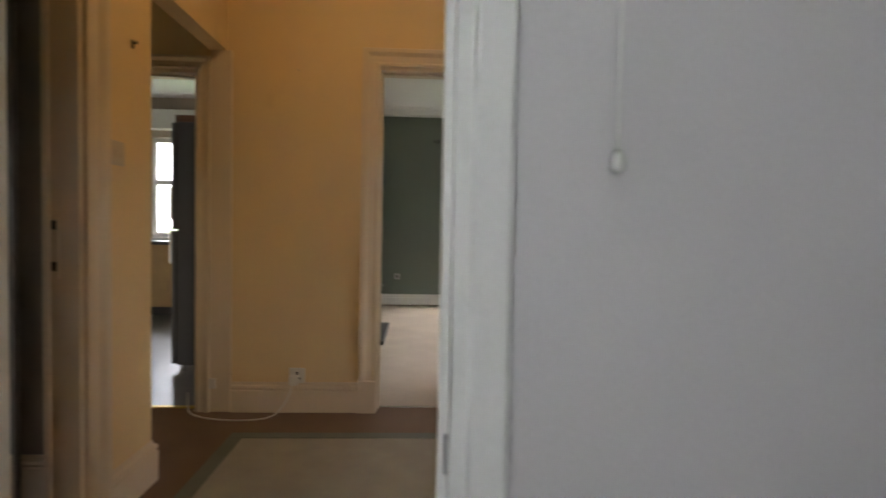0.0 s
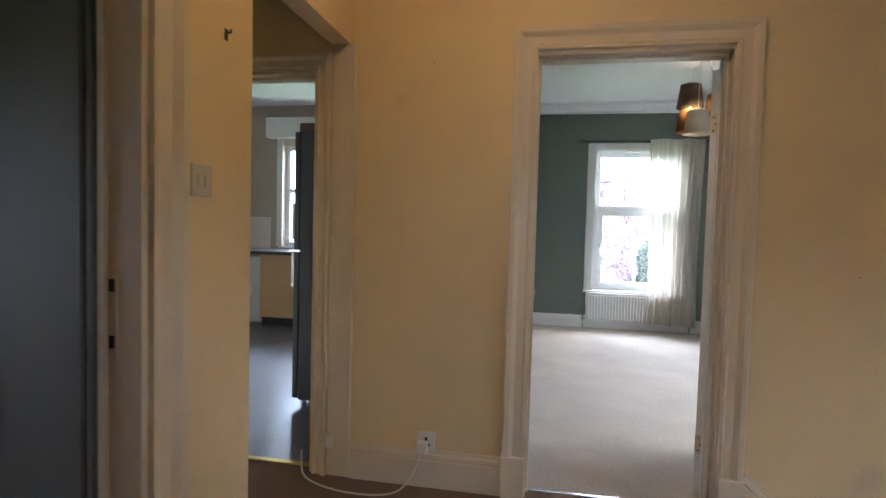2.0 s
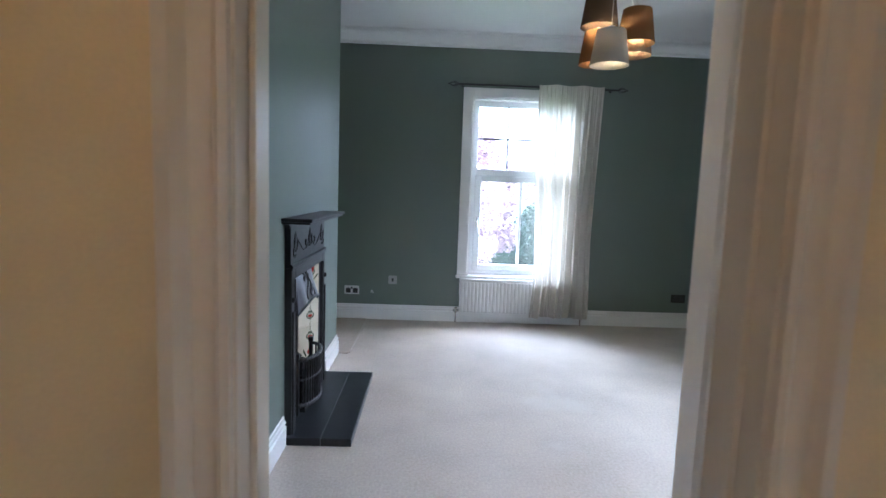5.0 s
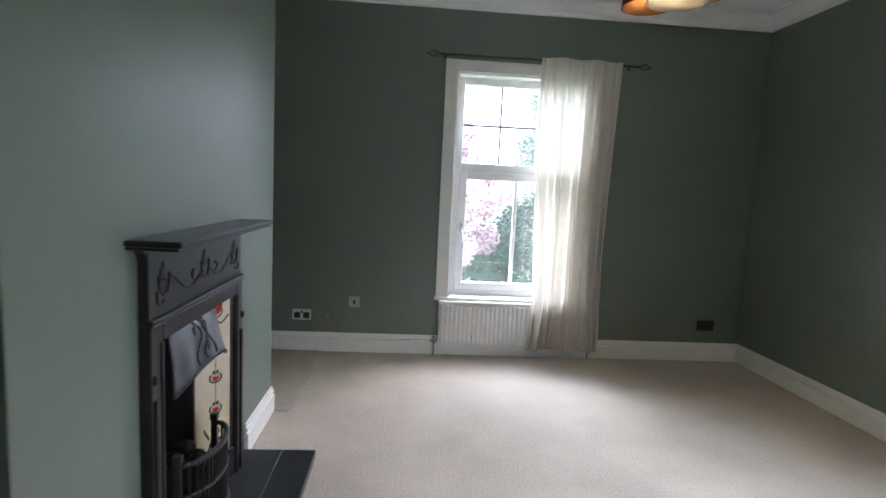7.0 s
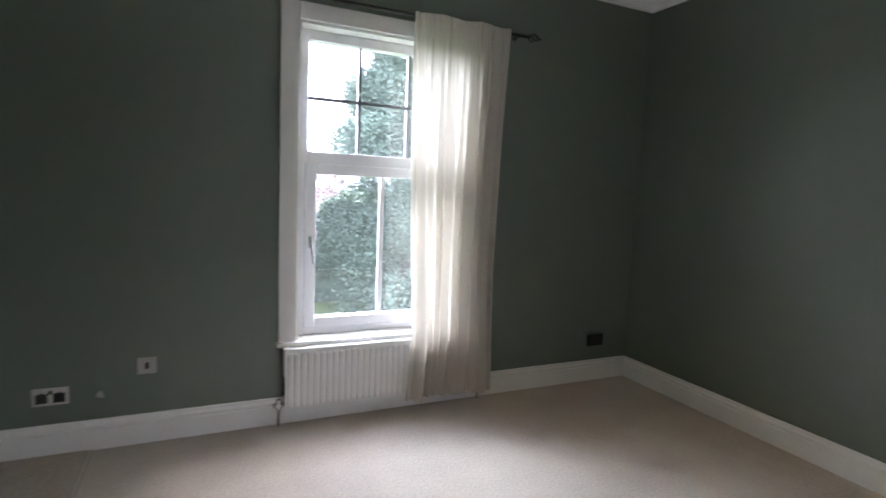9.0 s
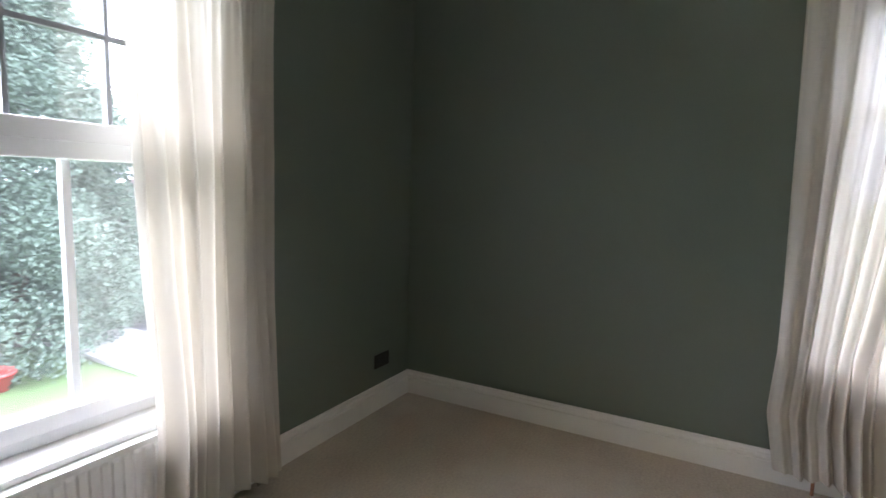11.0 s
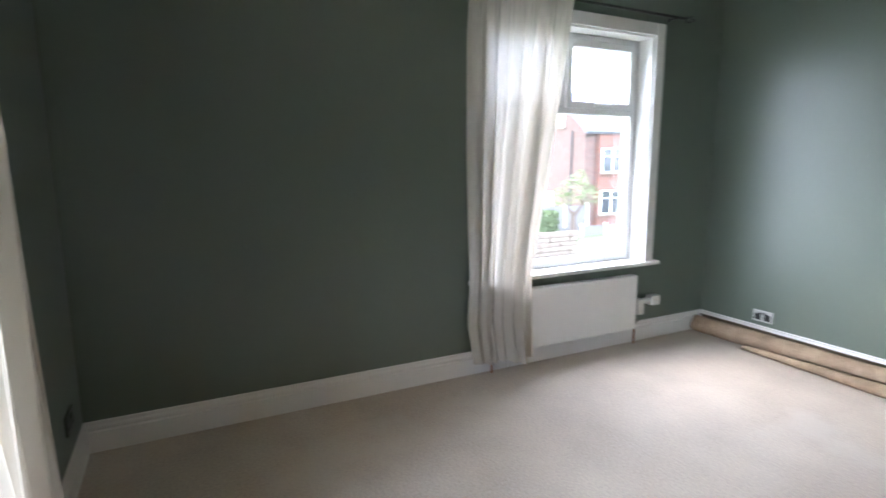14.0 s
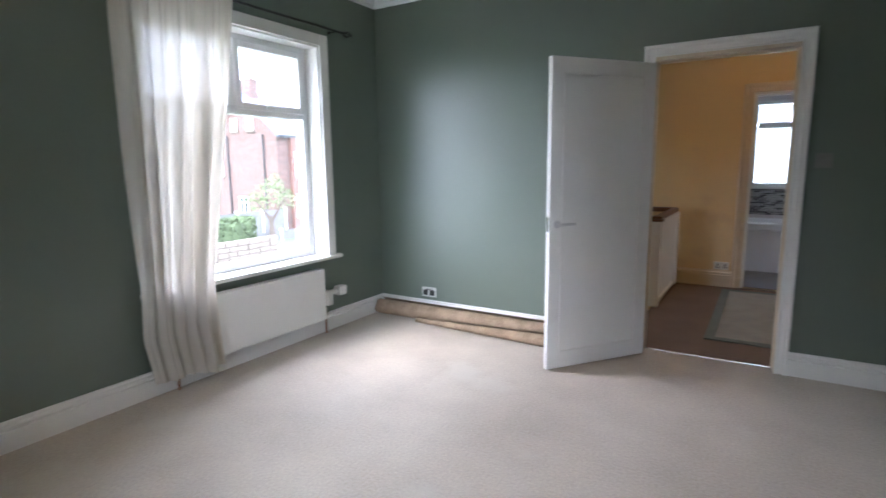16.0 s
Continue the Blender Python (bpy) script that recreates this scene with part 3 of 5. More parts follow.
# ---- curtains and rods ----
def curtain(name, label, edges, folds, amp, zt, zb, axis, d, hang, seed):
    """Gathered hanging cloth; edges: (share of the drop, one edge, other edge) from the top down; hang: how far the foot swings out."""
    rnd = random.Random(seed)
    ph = [rnd.uniform(0, 6.28) for _ in range(6)]
    # pleats of uneven width: cumulative phase over the cloth
    widths = [rnd.uniform(0.45, 1.6) for _ in range(folds)]
    stops = [0.0]
    for w in widths:
        stops.append(stops[-1] + w / sum(widths))
    height = [rnd.uniform(0.45, 1.25) for _ in range(folds + 1)]
    nu, nv = folds * 14, 60
    bm = bmesh.new()
    grid = []
    for j in range(nv + 1):
        v = j / nv
        for (va, a0, a1), (vb, b0, b1) in zip(edges, edges[1:]):
            if va <= v <= vb:
                f = (v - va) / (vb - va)
                e0, e1 = a0 + (b0 - a0) * f, a1 + (b1 - a1) * f
                break
        row = []
        for i in range(nu + 1):
            u = i / nu
            us = min(0.9999, max(0.0, u + 0.012 * math.sin(2.6 * v + ph[0] + 5 * u) * math.sin(math.pi * u)))
            k = next(q for q in range(folds) if stops[q + 1] > us)
            g = (us - stops[k]) / (stops[k + 1] - stops[k])
            ridge = math.sin(math.pi * g) ** 1.6 * (height[k] + 0.25 * math.sin(3 * v + ph[k % 6] + k))
            low = amp * (0.10 + 0.90 * min(1, v * 2.4)) * min(1.0, widths[k])
            w = -low * ridge + 0.5 * low
            # small gathers under the rod that die out downwards
            w += 0.005 * math.exp(-v * 4) * math.sin(2 * math.pi * folds * 3.1 * u + ph[1] + 2 * math.sin(9 * u))
            w += 0.004 * math.sin(2 * math.pi * folds * 1.7 * u + ph[2] + 1.5 * v)
            w += 0.014 * math.sin(2.4 * v + 5 * u + ph[3]) * v
            w -= hang * v * v
            # the edge over the glass hangs closer to the frame, above the sill
            w += 0.028 * max(0.0, 1 - 3.5 * u) * max(0.0, min(1.0, (0.78 - v) * 6)) * min(1.0, v * 8)
            p = e0 + (e1 - e0) * u
            z = zt + (zb - zt) * v
            if j in (0, nv):
                z += 0.006 * math.sin(15 * u + ph[4]) + (0.006 * ridge if j else 0)
            row.append(bm.verts.new((p, d + w, z) if axis == "x" else (d + w, p, z)))
        grid.append(row)
    for j in range(nv):
        for i in range(nu):
            bm.faces.new((grid[j][i], grid[j][i + 1], grid[j + 1][i + 1], grid[j + 1][i]))
    ob = part(name, bm, M_CURTAIN, None, "", True)
    return tagged(ob, label, "curtain")


curtain("curtain", "cream sheer curtain hanging gathered over the radiator", [(0, 1.29, 1.915), (0.4, 1.305, 1.89), (0.65, 1.32, 1.87), (0.85, 1.325, 1.875), (1.0, 1.295, 1.88)], 10, 0.08, 2.345, 0.095, "x", YN - 0.106, 0.05, 3)
curtain("curtain", "cream sheer curtain drawn to the side of the window", [(0, 2.445, 1.70), (0.29, 2.43, 1.776), (0.625, 2.418, 1.928), (0.75, 2.42, 1.982), (0.88, 2.44, 1.972), (1.0, 2.395, 1.955)], 8, 0.11, 2.375, 0.10, "y", XE - 0.122, 0.045, 8)


def curtain_rod(label, a, b, brackets):
    a, b = Vector(a), Vector(b)
    t = thing("curtain_rod", label, "curtain rod", Matrix.Translation(a))
    d = (b - a).normalized()
    bm = bmesh.new()
    tube(bm, (0, 0, 0), b - a, 0.009)
    part("rod", bm, M_BLACKMETAL, t)
    for p, s in ((Vector(), -1), (b - a, 1)):
        bm = bmesh.new()
        up = Vector((0, 0, 1))
        side = d.cross(up)
        c0, c1 = p, p + d * s * 0.085
        for k in range(4):
            q = Matrix.Rotation(math.pi / 2 * k, 3, d)
            prev = c0
            for i in range(1, 7):
                f = i / 6
                r = 0.026 * math.sin(math.pi * f)
                pt = c0.lerp(c1, f) + (Matrix.Rotation(math.pi / 2 * k + 1.4 * f, 3, d) @ up) * r
                tube(bm, prev, pt, 0.004, 5)
                prev = pt
        ball(bm, c1 + d * s * 0.008, 0.008, n=8)
        part("finial", bm, M_BLACKMETAL, t, "twisted cage finial")
    for f, off in brackets:
        p = (b - a) * f
        bm = bmesh.new()
        tube(bm, p, p + Vector(off), 0.006, 8)
        ball(bm, p + Vector(off), 0.014, n=8)
        part("bracket", bm, M_BLACKMETAL, t)
    return t


curtain_rod("black metal curtain rod with twisted cage finials", (0.52, YN - 0.078, 2.325), (2.05, YN - 0.078, 2.325), [(0.03, (0, 0.078, 0)), (0.97, (0, 0.078, 0))])
curtain_rod("black metal curtain rod above the wide window", (XE - 0.085, 0.66, 2.37), (XE - 0.085, 2.52, 2.37), [(0.04, (0.085, 0, 0)), (0.97, (0.085, 0, 0))])


# ---- radiators ----
def radiator(label, length, height, m, grooves, double=False):
    """Panel radiator along local x, its front towards local -y, back at y = 0."""
    t = thing("radiator", label, "radiator", m)
    bm = bmesh.new()
    fronts = (-0.085,) if not double else (-0.10, -0.035)
    for yf in fronts:
        if grooves:
            n = int(length / 0.036)
            prof = [(0.0, 0.0)]
            for i in range(n):
                u = 0.01 + i * (length - 0.02) / n
                prof += [(u + 0.002, 0.0), (u + 0.007, 0.008), (u + 0.026, 0.008), (u + 0.031, 0.0)]
            prof.append((length, 0.0))
            rows = [[bm.verts.new((u, yf - o * k, z)) for u, o in prof] for z, k in ((0.0, 0), (0.022, 0), (0.034, 1), (height - 0.034, 1), (height - 0.022, 0), (height, 0))]
            back = [[bm.verts.new((u, yf + 0.014, z)) for u, _ in prof] for z in (0.0, height)]
            for p, q in zip(rows, rows[1:]):
                for i in range(len(prof) - 1):
                    bm.faces.new((p[i], p[i + 1], q[i + 1], q[i]))
            for i in range(len(prof) - 1):
                bm.faces.new((rows[-1][i], rows[-1][i + 1], back[1][i + 1], back[1][i]))
                bm.faces.new((rows[0][i], back[0][i], back[0][i + 1], rows[0][i + 1]))
                bm.faces.new((back[0][i], back[1][i], back[1][i + 1], back[0][i + 1]))
        else:
            box(bm, 0, yf, 0, length, yf + 0.014, height, 0.005)
    part("panel", bm, M_RAD, t)
    bm = bmesh.new()
    box(bm, 0.004, -0.072, height - 0.006, length - 0.004, -0.02, height + 0.002, 0.002)
    part("top_grille", bm, M_RAD, t)
    for u in (-0.001, length - 0.004):
        bm = bmesh.new()
        box(bm, u, -0.070, height * 0.55, u + 0.005, -0.002, height * 0.98, 0.001)
        part("side_panel", bm, M_RAD, t)
    for u in (0.15, length - 0.15):
        bm = bmesh.new()
        box(bm, u - 0.02, -0.072, 0.06, u + 0.02, 0.0, height - 0.06)
        part("bracket", bm, M_RAD, t)
    return t


def rad_pipe(parent, u, z, mat=None, drop=0.1, valve=True):
    bm = bmesh.new()
    tube(bm, (u, -0.05, z), (u, -0.05, -drop), 0.0075, 10)
    part("pipe", bm, mat or M_CHROME, parent)
    if valve:
        bm = bmesh.new()
        tube(bm, (u, -0.05, z - 0.02), (u, -0.05, z + 0.035), 0.014, 12)
        tube(bm, (u - 0.03, -0.05, z), (u + 0.03, -0.05, z), 0.011, 12)
        part("valve", bm, M_CHROME, parent)


r1 = radiator("cream grooved panel radiator under the leaded window", 1.2, 0.355, Matrix.Translation((0.605, YN, 0.092)), True)
rad_pipe(r1, -0.03, 0.03, None, 0.092)
rad_pipe(r1, 1.23, 0.03, None, 0.092)
r2 = radiator("white panel radiator half behind the curtain", 1.17, 0.41, Matrix.Translation((XE, 2.155, 0.125)) @ Matrix.Rotation(-math.pi / 2, 4, 'Z'), False)
rad_pipe(r2, -0.075, 0.5, M_COPPER, 0.125, False)
rad_pipe(r2, 1.195, 0.05, M_COPPER, 0.125)
bm = bmesh.new()
box(bm, 1.33, -0.085, 0.16, 1.42, -0.02, 0.235, 0.008)
tube(bm, (1.24, -0.05, 0.20), (1.34, -0.05, 0.20), 0.02, 14)
box(bm, 1.20, -0.08, 0.10, 1.26, -0.02, 0.22, 0.008)
part("thermostat_valve", bm, M_SOCKETWHITE, r2, "white plastic thermostat head")
r3 = radiator("old cream double panel radiator on the grey wall", 1.0, 0.56, Matrix.Translation((-2.80, -1.0, 0.20)), False, True)
rad_pipe(r3, 1.02, 0.03, M_SOCKETWHITE, 0.2)


# ---- sockets and switches ----
def plate(name, label, category, m, w, h, mat, rockers=0, slots=0, dark=False):
    """Wall plate in the local x-z plane, front towards local -y."""
    t = thing(name, label, category, m)
    bm = bmesh.new()
    box(bm, -w / 2, -0.009, -h / 2, w / 2, 0, h / 2, 0.003)
    part("faceplate", bm, mat, t)
    for i in range(slots if dark else 0):
        cx = (i - (slots - 1) / 2) * w / 2.1
        bm = bmesh.new()
        box(bm, cx - 0.024, -0.0115, -0.030, cx + 0.024, -0.0085, 0.016, 0.001)
        part("insert", bm, M_BLACKMETAL, t, "black plastic insert")
    for i in range(slots):
        cx = (i - (slots - 1) / 2) * w / 2.1
        for dx, dz, w_, h_ in ((0, 0.010, 0.006, 0.012), (-0.012, -0.015, 0.007, 0.006), (0.012, -0.015, 0.007, 0.006)):
            bm = bmesh.new()
            box(bm, cx + dx - w_, -0.0115, dz - h_, cx + dx + w_, -0.0085, dz + h_)
            part("pin_slot", bm, M_BLACKMETAL, t)
    for i in range(rockers):
        cx = (i - (rockers - 1) / 2) * 0.03
        bm = bmesh.new()
        box(bm, cx - 0.009, -0.013, (0.012 if slots else -0.016), cx + 0.009, -0.008, (0.03 if slots else 0.016), 0.002)
        part("rocker", bm, M_BLACKMETAL if slots or name == 'wall_plate' else mat, t)
    return t


SOUTHFACE = Matrix()                       # plate on a wall whose face looks south
NORTHFACE = Matrix.Rotation(math.pi, 4, 'Z')
EASTFACE = Matrix.Rotation(math.pi / 2, 4, 'Z')
M_NICKEL = material("black_nickel_plate", (0.05, 0.048, 0.045), 0.3, 0.1, 10, 60, 0.05, metal=0.8)
M_SOCKETSTEEL = material("pale_steel_plate", (0.62, 0.61, 0.58), 0.3, 0.05, 10, 80, 0.05, metal=0.5)
M_STEEL = material("brushed_steel_plate", (0.40, 0.39, 0.37), 0.35, 0.05, 10, 80, 0.05, metal=0.9)
plate("wall_socket", "brushed steel double wall socket", "socket", Matrix.Translation((-0.47, YN, 0.292)), 0.146, 0.086, M_SOCKETSTEEL, 1, 2, True)
plate("wall_plate", "steel aerial socket plate on the green wall", "wall plate", Matrix.Translation((-0.064, YN, 0.405)), 0.086, 0.086, M_STEEL, 1, 0)
plate("wall_socket", "black nickel double wall socket near the corner", "socket", Matrix.Translation((2.84, YN, 0.30)), 0.146, 0.086, M_NICKEL, 2, 2)
plate("wall_socket", "brushed steel double wall socket above the carpet roll", "socket", Matrix.Translation((2.616, YS, 0.225)) @ NORTHFACE, 0.146, 0.086, M_SOCKETSTEEL, 2, 2, True)
plate("light_switch", "dark metal light switch beside the door", "switch", Matrix.Translation((-0.155, YS, 1.335)) @ NORTHFACE, 0.086, 0.086, material("dark_bronze_plate", (0.22, 0.22, 0.20), 0.4, 0.1, 10, 60, 0.05, metal=0.6), 2, 0)
plate("light_switch", "cream plastic light switch on the hall wall", "switch", Matrix.Translation((HX0, -1.115, 1.34)) @ EASTFACE, 0.088, 0.088, material("yellowed_switch_plastic", (0.55, 0.48, 0.38), 0.4, 0.05, 6, 60, 0.03), 2, 0)
sk = plate("wall_socket", "white single socket with a plug adapter in it", "socket", Matrix.Translation((-0.459, 0.0, 0.215)), 0.09, 0.09, M_SOCKETWHITE, 0, 1)
plate("wall_socket", "small white telephone socket on the facing board", "socket", Matrix.Translation((-0.945, -0.016, 0.17)), 0.05, 0.06, M_SOCKETWHITE, 0, 0)
plate("wall_socket", "white double socket on the hall wall", "socket", Matrix.Translation((0.485, HY, 0.225)) @ NORTHFACE, 0.146, 0.086, M_SOCKETWHITE, 0, 2)
bm = bmesh.new()
box(bm, -0.025, -0.055, -0.028, 0.025, -0.009, 0.028, 0.008)
for dx, dz in ((0, 0.012), (-0.010, -0.008), (0.010, -0.008)):
    box(bm, dx - 0.003, -0.056, dz - 0.004, dx + 0.003, -0.054, dz + 0.004)
plug = tagged(part("plug_adapter", bm, M_SOCKETWHITE), "white plug adapter in the socket", "plug")
plug.matrix_world = Matrix.Translation((-0.472, 0.0, 0.195))


def cable(name, label, pts, r, mat, category="cable"):
    cu = bpy.data.curves.new(name, 'CURVE')
    cu.dimensions = '3D'
    cu.bevel_depth = r
    cu.bevel_resolution = 2
    sp_ = cu.splines.new('NURBS')
    sp_.points.add(len(pts) - 1)
    for p_, q_ in zip(sp_.points, pts):
        p_.co = (*q_, 1)
    sp_.use_endpoint_u = True
    sp_.order_u = 4
    ob = new(name, cu)
    cu.materials.append(mat)
    return tagged(ob, label, category)


cable("cable", "white flex from the plug along the carpet", [(-0.475, -0.05, 0.17), (-0.49, -0.07, 0.11), (-0.53, -0.11, 0.03), (-0.60, -0.15, 0.005), (-0.78, -0.17, 0.005), (-0.95, -0.13, 0.005), (-1.06, -0.06, 0.006), (-1.075, -0.035, 0.03), (-1.075, -0.035, 0.12)], 0.004, M_SOCKETWHITE)
bm = bmesh.new()
tube(bm, (0, 0, 0), (0, -0.03, 0), 0.012, 10)
tube(bm, (0, -0.03, 0), (0.02, -0.045, -0.004), 0.007, 8)
tagged(part("aerial_stub", bm, M_STEEL), "short cable stub poking from the wall", "cable stub").matrix_world = Matrix.Translation((-0.27, YN, 0.283))
for (x, y, z), ax in (((-0.467, 0.0, 1.98), "y"), ((1.31, 0.0, 1.067), "y"), ((1.42, 0.0, 1.69), "y")):
    bm = bmesh.new()
    d = Vector((0, -0.02, 0.004)) if ax == "y" else Vector((-0.02, 0, 0.004))
    tube(bm, (0, 0, 0), d * 0.5, 0.0025, 8)
    ball(bm, d * 0.5, 0.0035, n=8)
    tagged(part("nail", bm, M_STEEL), "bent picture nail in the wall", "nail").matrix_world = Matrix.Translation((x, y, z))
bm = bmesh.new()
box(bm, 0, -0.007, -0.016, 0.004, 0.007, 0.016, 0.001)
tube(bm, (0.003, 0, 0.008), (0.016, 0, 0.004), 0.003, 8)
tube(bm, (0.016, 0, 0.004), (0.017, 0, 0.014), 0.003, 8)
tagged(part("coat_hook", bm, M_BLACKMETAL), "small dark hook on the peach wall", "hook").matrix_world = Matrix.Translation((HX0, -1.002, 1.77))


# ---- living room door ----
M_SATIN = material("satin_silver", (0.62, 0.61, 0.60), 0.35, 0.05, 10, 80, 0.05, metal=0.35)
def panel_door(label, m, w, h):
    """Leaf along local x from the hinge, faces towards local -y and +y."""
    t = thing("door", label, "door", m)
    bm = bmesh.new()
    box(bm, 0, -0.02, 0, w, 0.02, h, 0.002)
    leaf = part("leaf", bm, M_GLOSS, t)
    for s in (-1, 1):
        bm = bmesh.new()
        for a, b, c, d in ((0.085, 0.099, 0.10, h - 0.09), (w - 0.099, w - 0.085, 0.10, h - 0.09), (0.099, w - 0.099, 0.10, 0.114), (0.099, w - 0.099, h - 0.104, h - 0.09)):
            box(bm, a, s * 0.019, c, b, s * 0.026, d, 0.002)
        part("panel_bead", bm, M_GLOSS, leaf)
        bm = bmesh.new()
        tube(bm, (w - 0.055, s * 0.02, 0.95), (w - 0.055, s * 0.028, 0.95), 0.024, 18)
        tube(bm, (w - 0.055, s * 0.028, 0.95), (w - 0.055, s * 0.062, 0.95), 0.009, 12)
        tube(bm, (w - 0.055, s * 0.060, 0.95), (w - 0.165, s * 0.058, 0.95), 0.010, 12, 0.008)
        part("lever_handle", bm, M_SATIN, t, "satin silver lever handle")
    bm = bmesh.new()
    box(bm, w - 0.002, -0.012, 0.90, w + 0.002, 0.012, 1.0)
    part("latch_plate", bm, M_CHROME, t)
    for z in (0.24, 1.72):
        bm = bmesh.new()
        tube(bm, (-0.004, -0.024, z - 0.045), (-0.004, -0.024, z + 0.045), 0.006, 10)
        box(bm, -0.003, -0.016, z - 0.045, 0.001, 0.02, z + 0.045)
        hinge = part("hinge", bm, M_CREAMGLOSS, t, "paint-covered butt hinge")
        for k in (-0.03, 0.0, 0.03):
            bm = bmesh.new()
            tube(bm, (-0.0045, 0.004 * (1 if k else -1), z + k), (-0.002, 0.004 * (1 if k else -1), z + k), 0.0042, 8)
            part("screw", bm, M_BLACKMETAL, hinge)
    return t


panel_door("white flush-panelled door standing open into the room", Matrix.Translation((0.800, 0.200, 0.008)) @ Matrix.Rotation(radians(53), 4, 'Z'), 0.79, 1.965)


# ---- fireplace ----
FX = BX                                     # wall face behind it
fp = thing("fireplace", "black cast-iron fireplace with flower tiles and canopy hood", "fireplace", Matrix.Translation((FX, 2.23, 0.04)))
FY, FH = 0.413, 1.082                        # half width and height of the body
FO, FT = 0.337, 0.800                       # half width and top of the framed opening
OY = 0.185                                 # half width of the fire opening at the back of the cheeks
D = 0.036                                   # how far the body stands out
for s in (-1, 1):
    bm = bmesh.new()
    box(bm, 0, min(s * FO, s * FY), 0, D, max(s * FO, s * FY), 0.86, 0.004)
    st = part("stile", bm, M_IRON, fp)
    bm = bmesh.new()
    a, b = sorted((s * (FY - 0.032), s * (FY - 0.008)))
    box(bm, D - 0.002, a, 0.0, D + 0.010, b, 0.64, 0.005)
    part("pilaster", bm, M_IRON, st)
    bm = bmesh.new()
    a, b = sorted((s * (FO + 0.004), s * (FO + 0.020)))
    box(bm, D - 0.002, a, 0.0, D + 0.006, b, FT, 0.004)
    part("inner_bead", bm, M_IRON, st)
    bm = bmesh.new()
    ball(bm, (D + 0.004, s * (FY - 0.012), 0.70), 0.012, 0.8, 0.7, 1.3, 10)
    part("stile_knob", bm, M_IRON, st, smooth=True)
bm = bmesh.new()
box(bm, 0, -FO, FT, D, FO, 0.86, 0.003)
part("header_panel", bm, M_IRON, fp)
bm = bmesh.new()
box(bm, 0, -FY, 0.86, D - 0.006, FY, FH, 0.004)
frieze = part("frieze", bm, M_IRON, fp, "cast-iron frieze with raised tulip scrolls")
for s in (-1, 1):
    # the curved neck that carries each end of the shelf
    bm = bmesh.new()
    prev = None
    for k in range(7):
        a = k / 6 * math.pi / 2
        y = s * (FY - 0.004 + 0.045 * (1 - math.cos(a)))
        z = FH - 0.05 + 0.05 * math.sin(a)
        row = [bm.verts.new((x, yy, z)) for x, yy in ((0, s * (FY - 0.02)), (D - 0.008, s * (FY - 0.02)), (D - 0.008, y), (0, y))]
        if prev:
            for q in range(4):
                bm.faces.new((prev[q], prev[(q + 1) % 4], row[(q + 1) % 4], row[q]))
        else:
            bm.faces.new(row)
        prev = row
    bm.faces.new(prev[::-1])
    bmesh.ops.recalc_face_normals(bm, faces=bm.faces)
    part("shelf_neck", bm, M_IRON, fp)
bm = bmesh.new()
tube(bm, (D - 0.004, -FY - 0.003, 0.868), (D - 0.004, FY + 0.003, 0.868), 0.011, 12)
box(bm, D - 0.012, -FY - 0.001, 0.848, D + 0.004, FY + 0.001, 0.860, 0.003)
part("rail_moulding", bm, M_IRON, fp)
bm = bmesh.new()
box(bm, 0, -0.475, FH, 0.138, 0.475, FH + 0.010, 0.003)
box(bm, 0, -0.485, FH + 0.010, 0.150, 0.485, FH + 0.028, 0.007)
part("mantel_shelf", bm, M_IRON, fp, "thin moulded black mantel shelf")


def swirl(bm, pts, r):
    prev = None
    for p in pts:
        if prev:
            tube(bm, prev, p, r, 6)
            ball(bm, p, r, n=6)
        prev = p


def curl(cy, cz, r, a0, a1, turn, n=12):
    # a scroll that tightens as it turns
    return [(D - 0.0035, cy + r * (1 - 0.55 * i / n) * math.cos(a0 + (a1 - a0) * i / n) * turn, cz + r * (1 - 0.55 * i / n) * math.sin(a0 + (a1 - a0) * i / n)) for i in range(n + 1)]


for cy in (-0.32, 0.0, 0.32):
    bm = bmesh.new()
    xr = D - 0.0055
    ball(bm, (xr, cy, 1.005), 0.020, 0.30, 0.75, 1.6, 12)
    ball(bm, (xr, cy - 0.016, 1.000), 0.015, 0.30, 0.6, 1.7, 10)
    ball(bm, (xr, cy + 0.016, 1.000), 0.015, 0.30, 0.6, 1.7, 10)
    for k in (-1, 1):
        swirl(bm, [(D - 0.004, cy + k * 0.034 * math.sin(a), 0.985 - 0.050 * math.cos(a)) for a in [i * 0.22 for i in range(9)]], 0.0045)
        ball(bm, (xr, cy + k * 0.034, 0.945), 0.014, 0.28, 1.1, 0.8, 10)
    part("tulip_relief", bm, M_IRON, frieze, smooth=True)
for s in (-1, 1):
    bm = bmesh.new()
    swirl(bm, [(D - 0.0035, s * (0.045 + 0.235 * f), 0.955 - 0.035 * math.sin(f * math.pi * 1.25) + 0.012 * f) for f in [i / 18 for i in range(19)]], 0.0032)
    part("scroll_relief", bm, M_IRON, frieze, smooth=True)
    for c in (curl(s * 0.345, 0.935, 0.030, -2.6, 2.2, s), curl(s * 0.10, 0.965, 0.022, -2.0, 2.4, s)):
        bm = bmesh.new()
        swirl(bm, c, 0.003)
        part("curl_relief", bm, M_IRON, frieze, smooth=True)
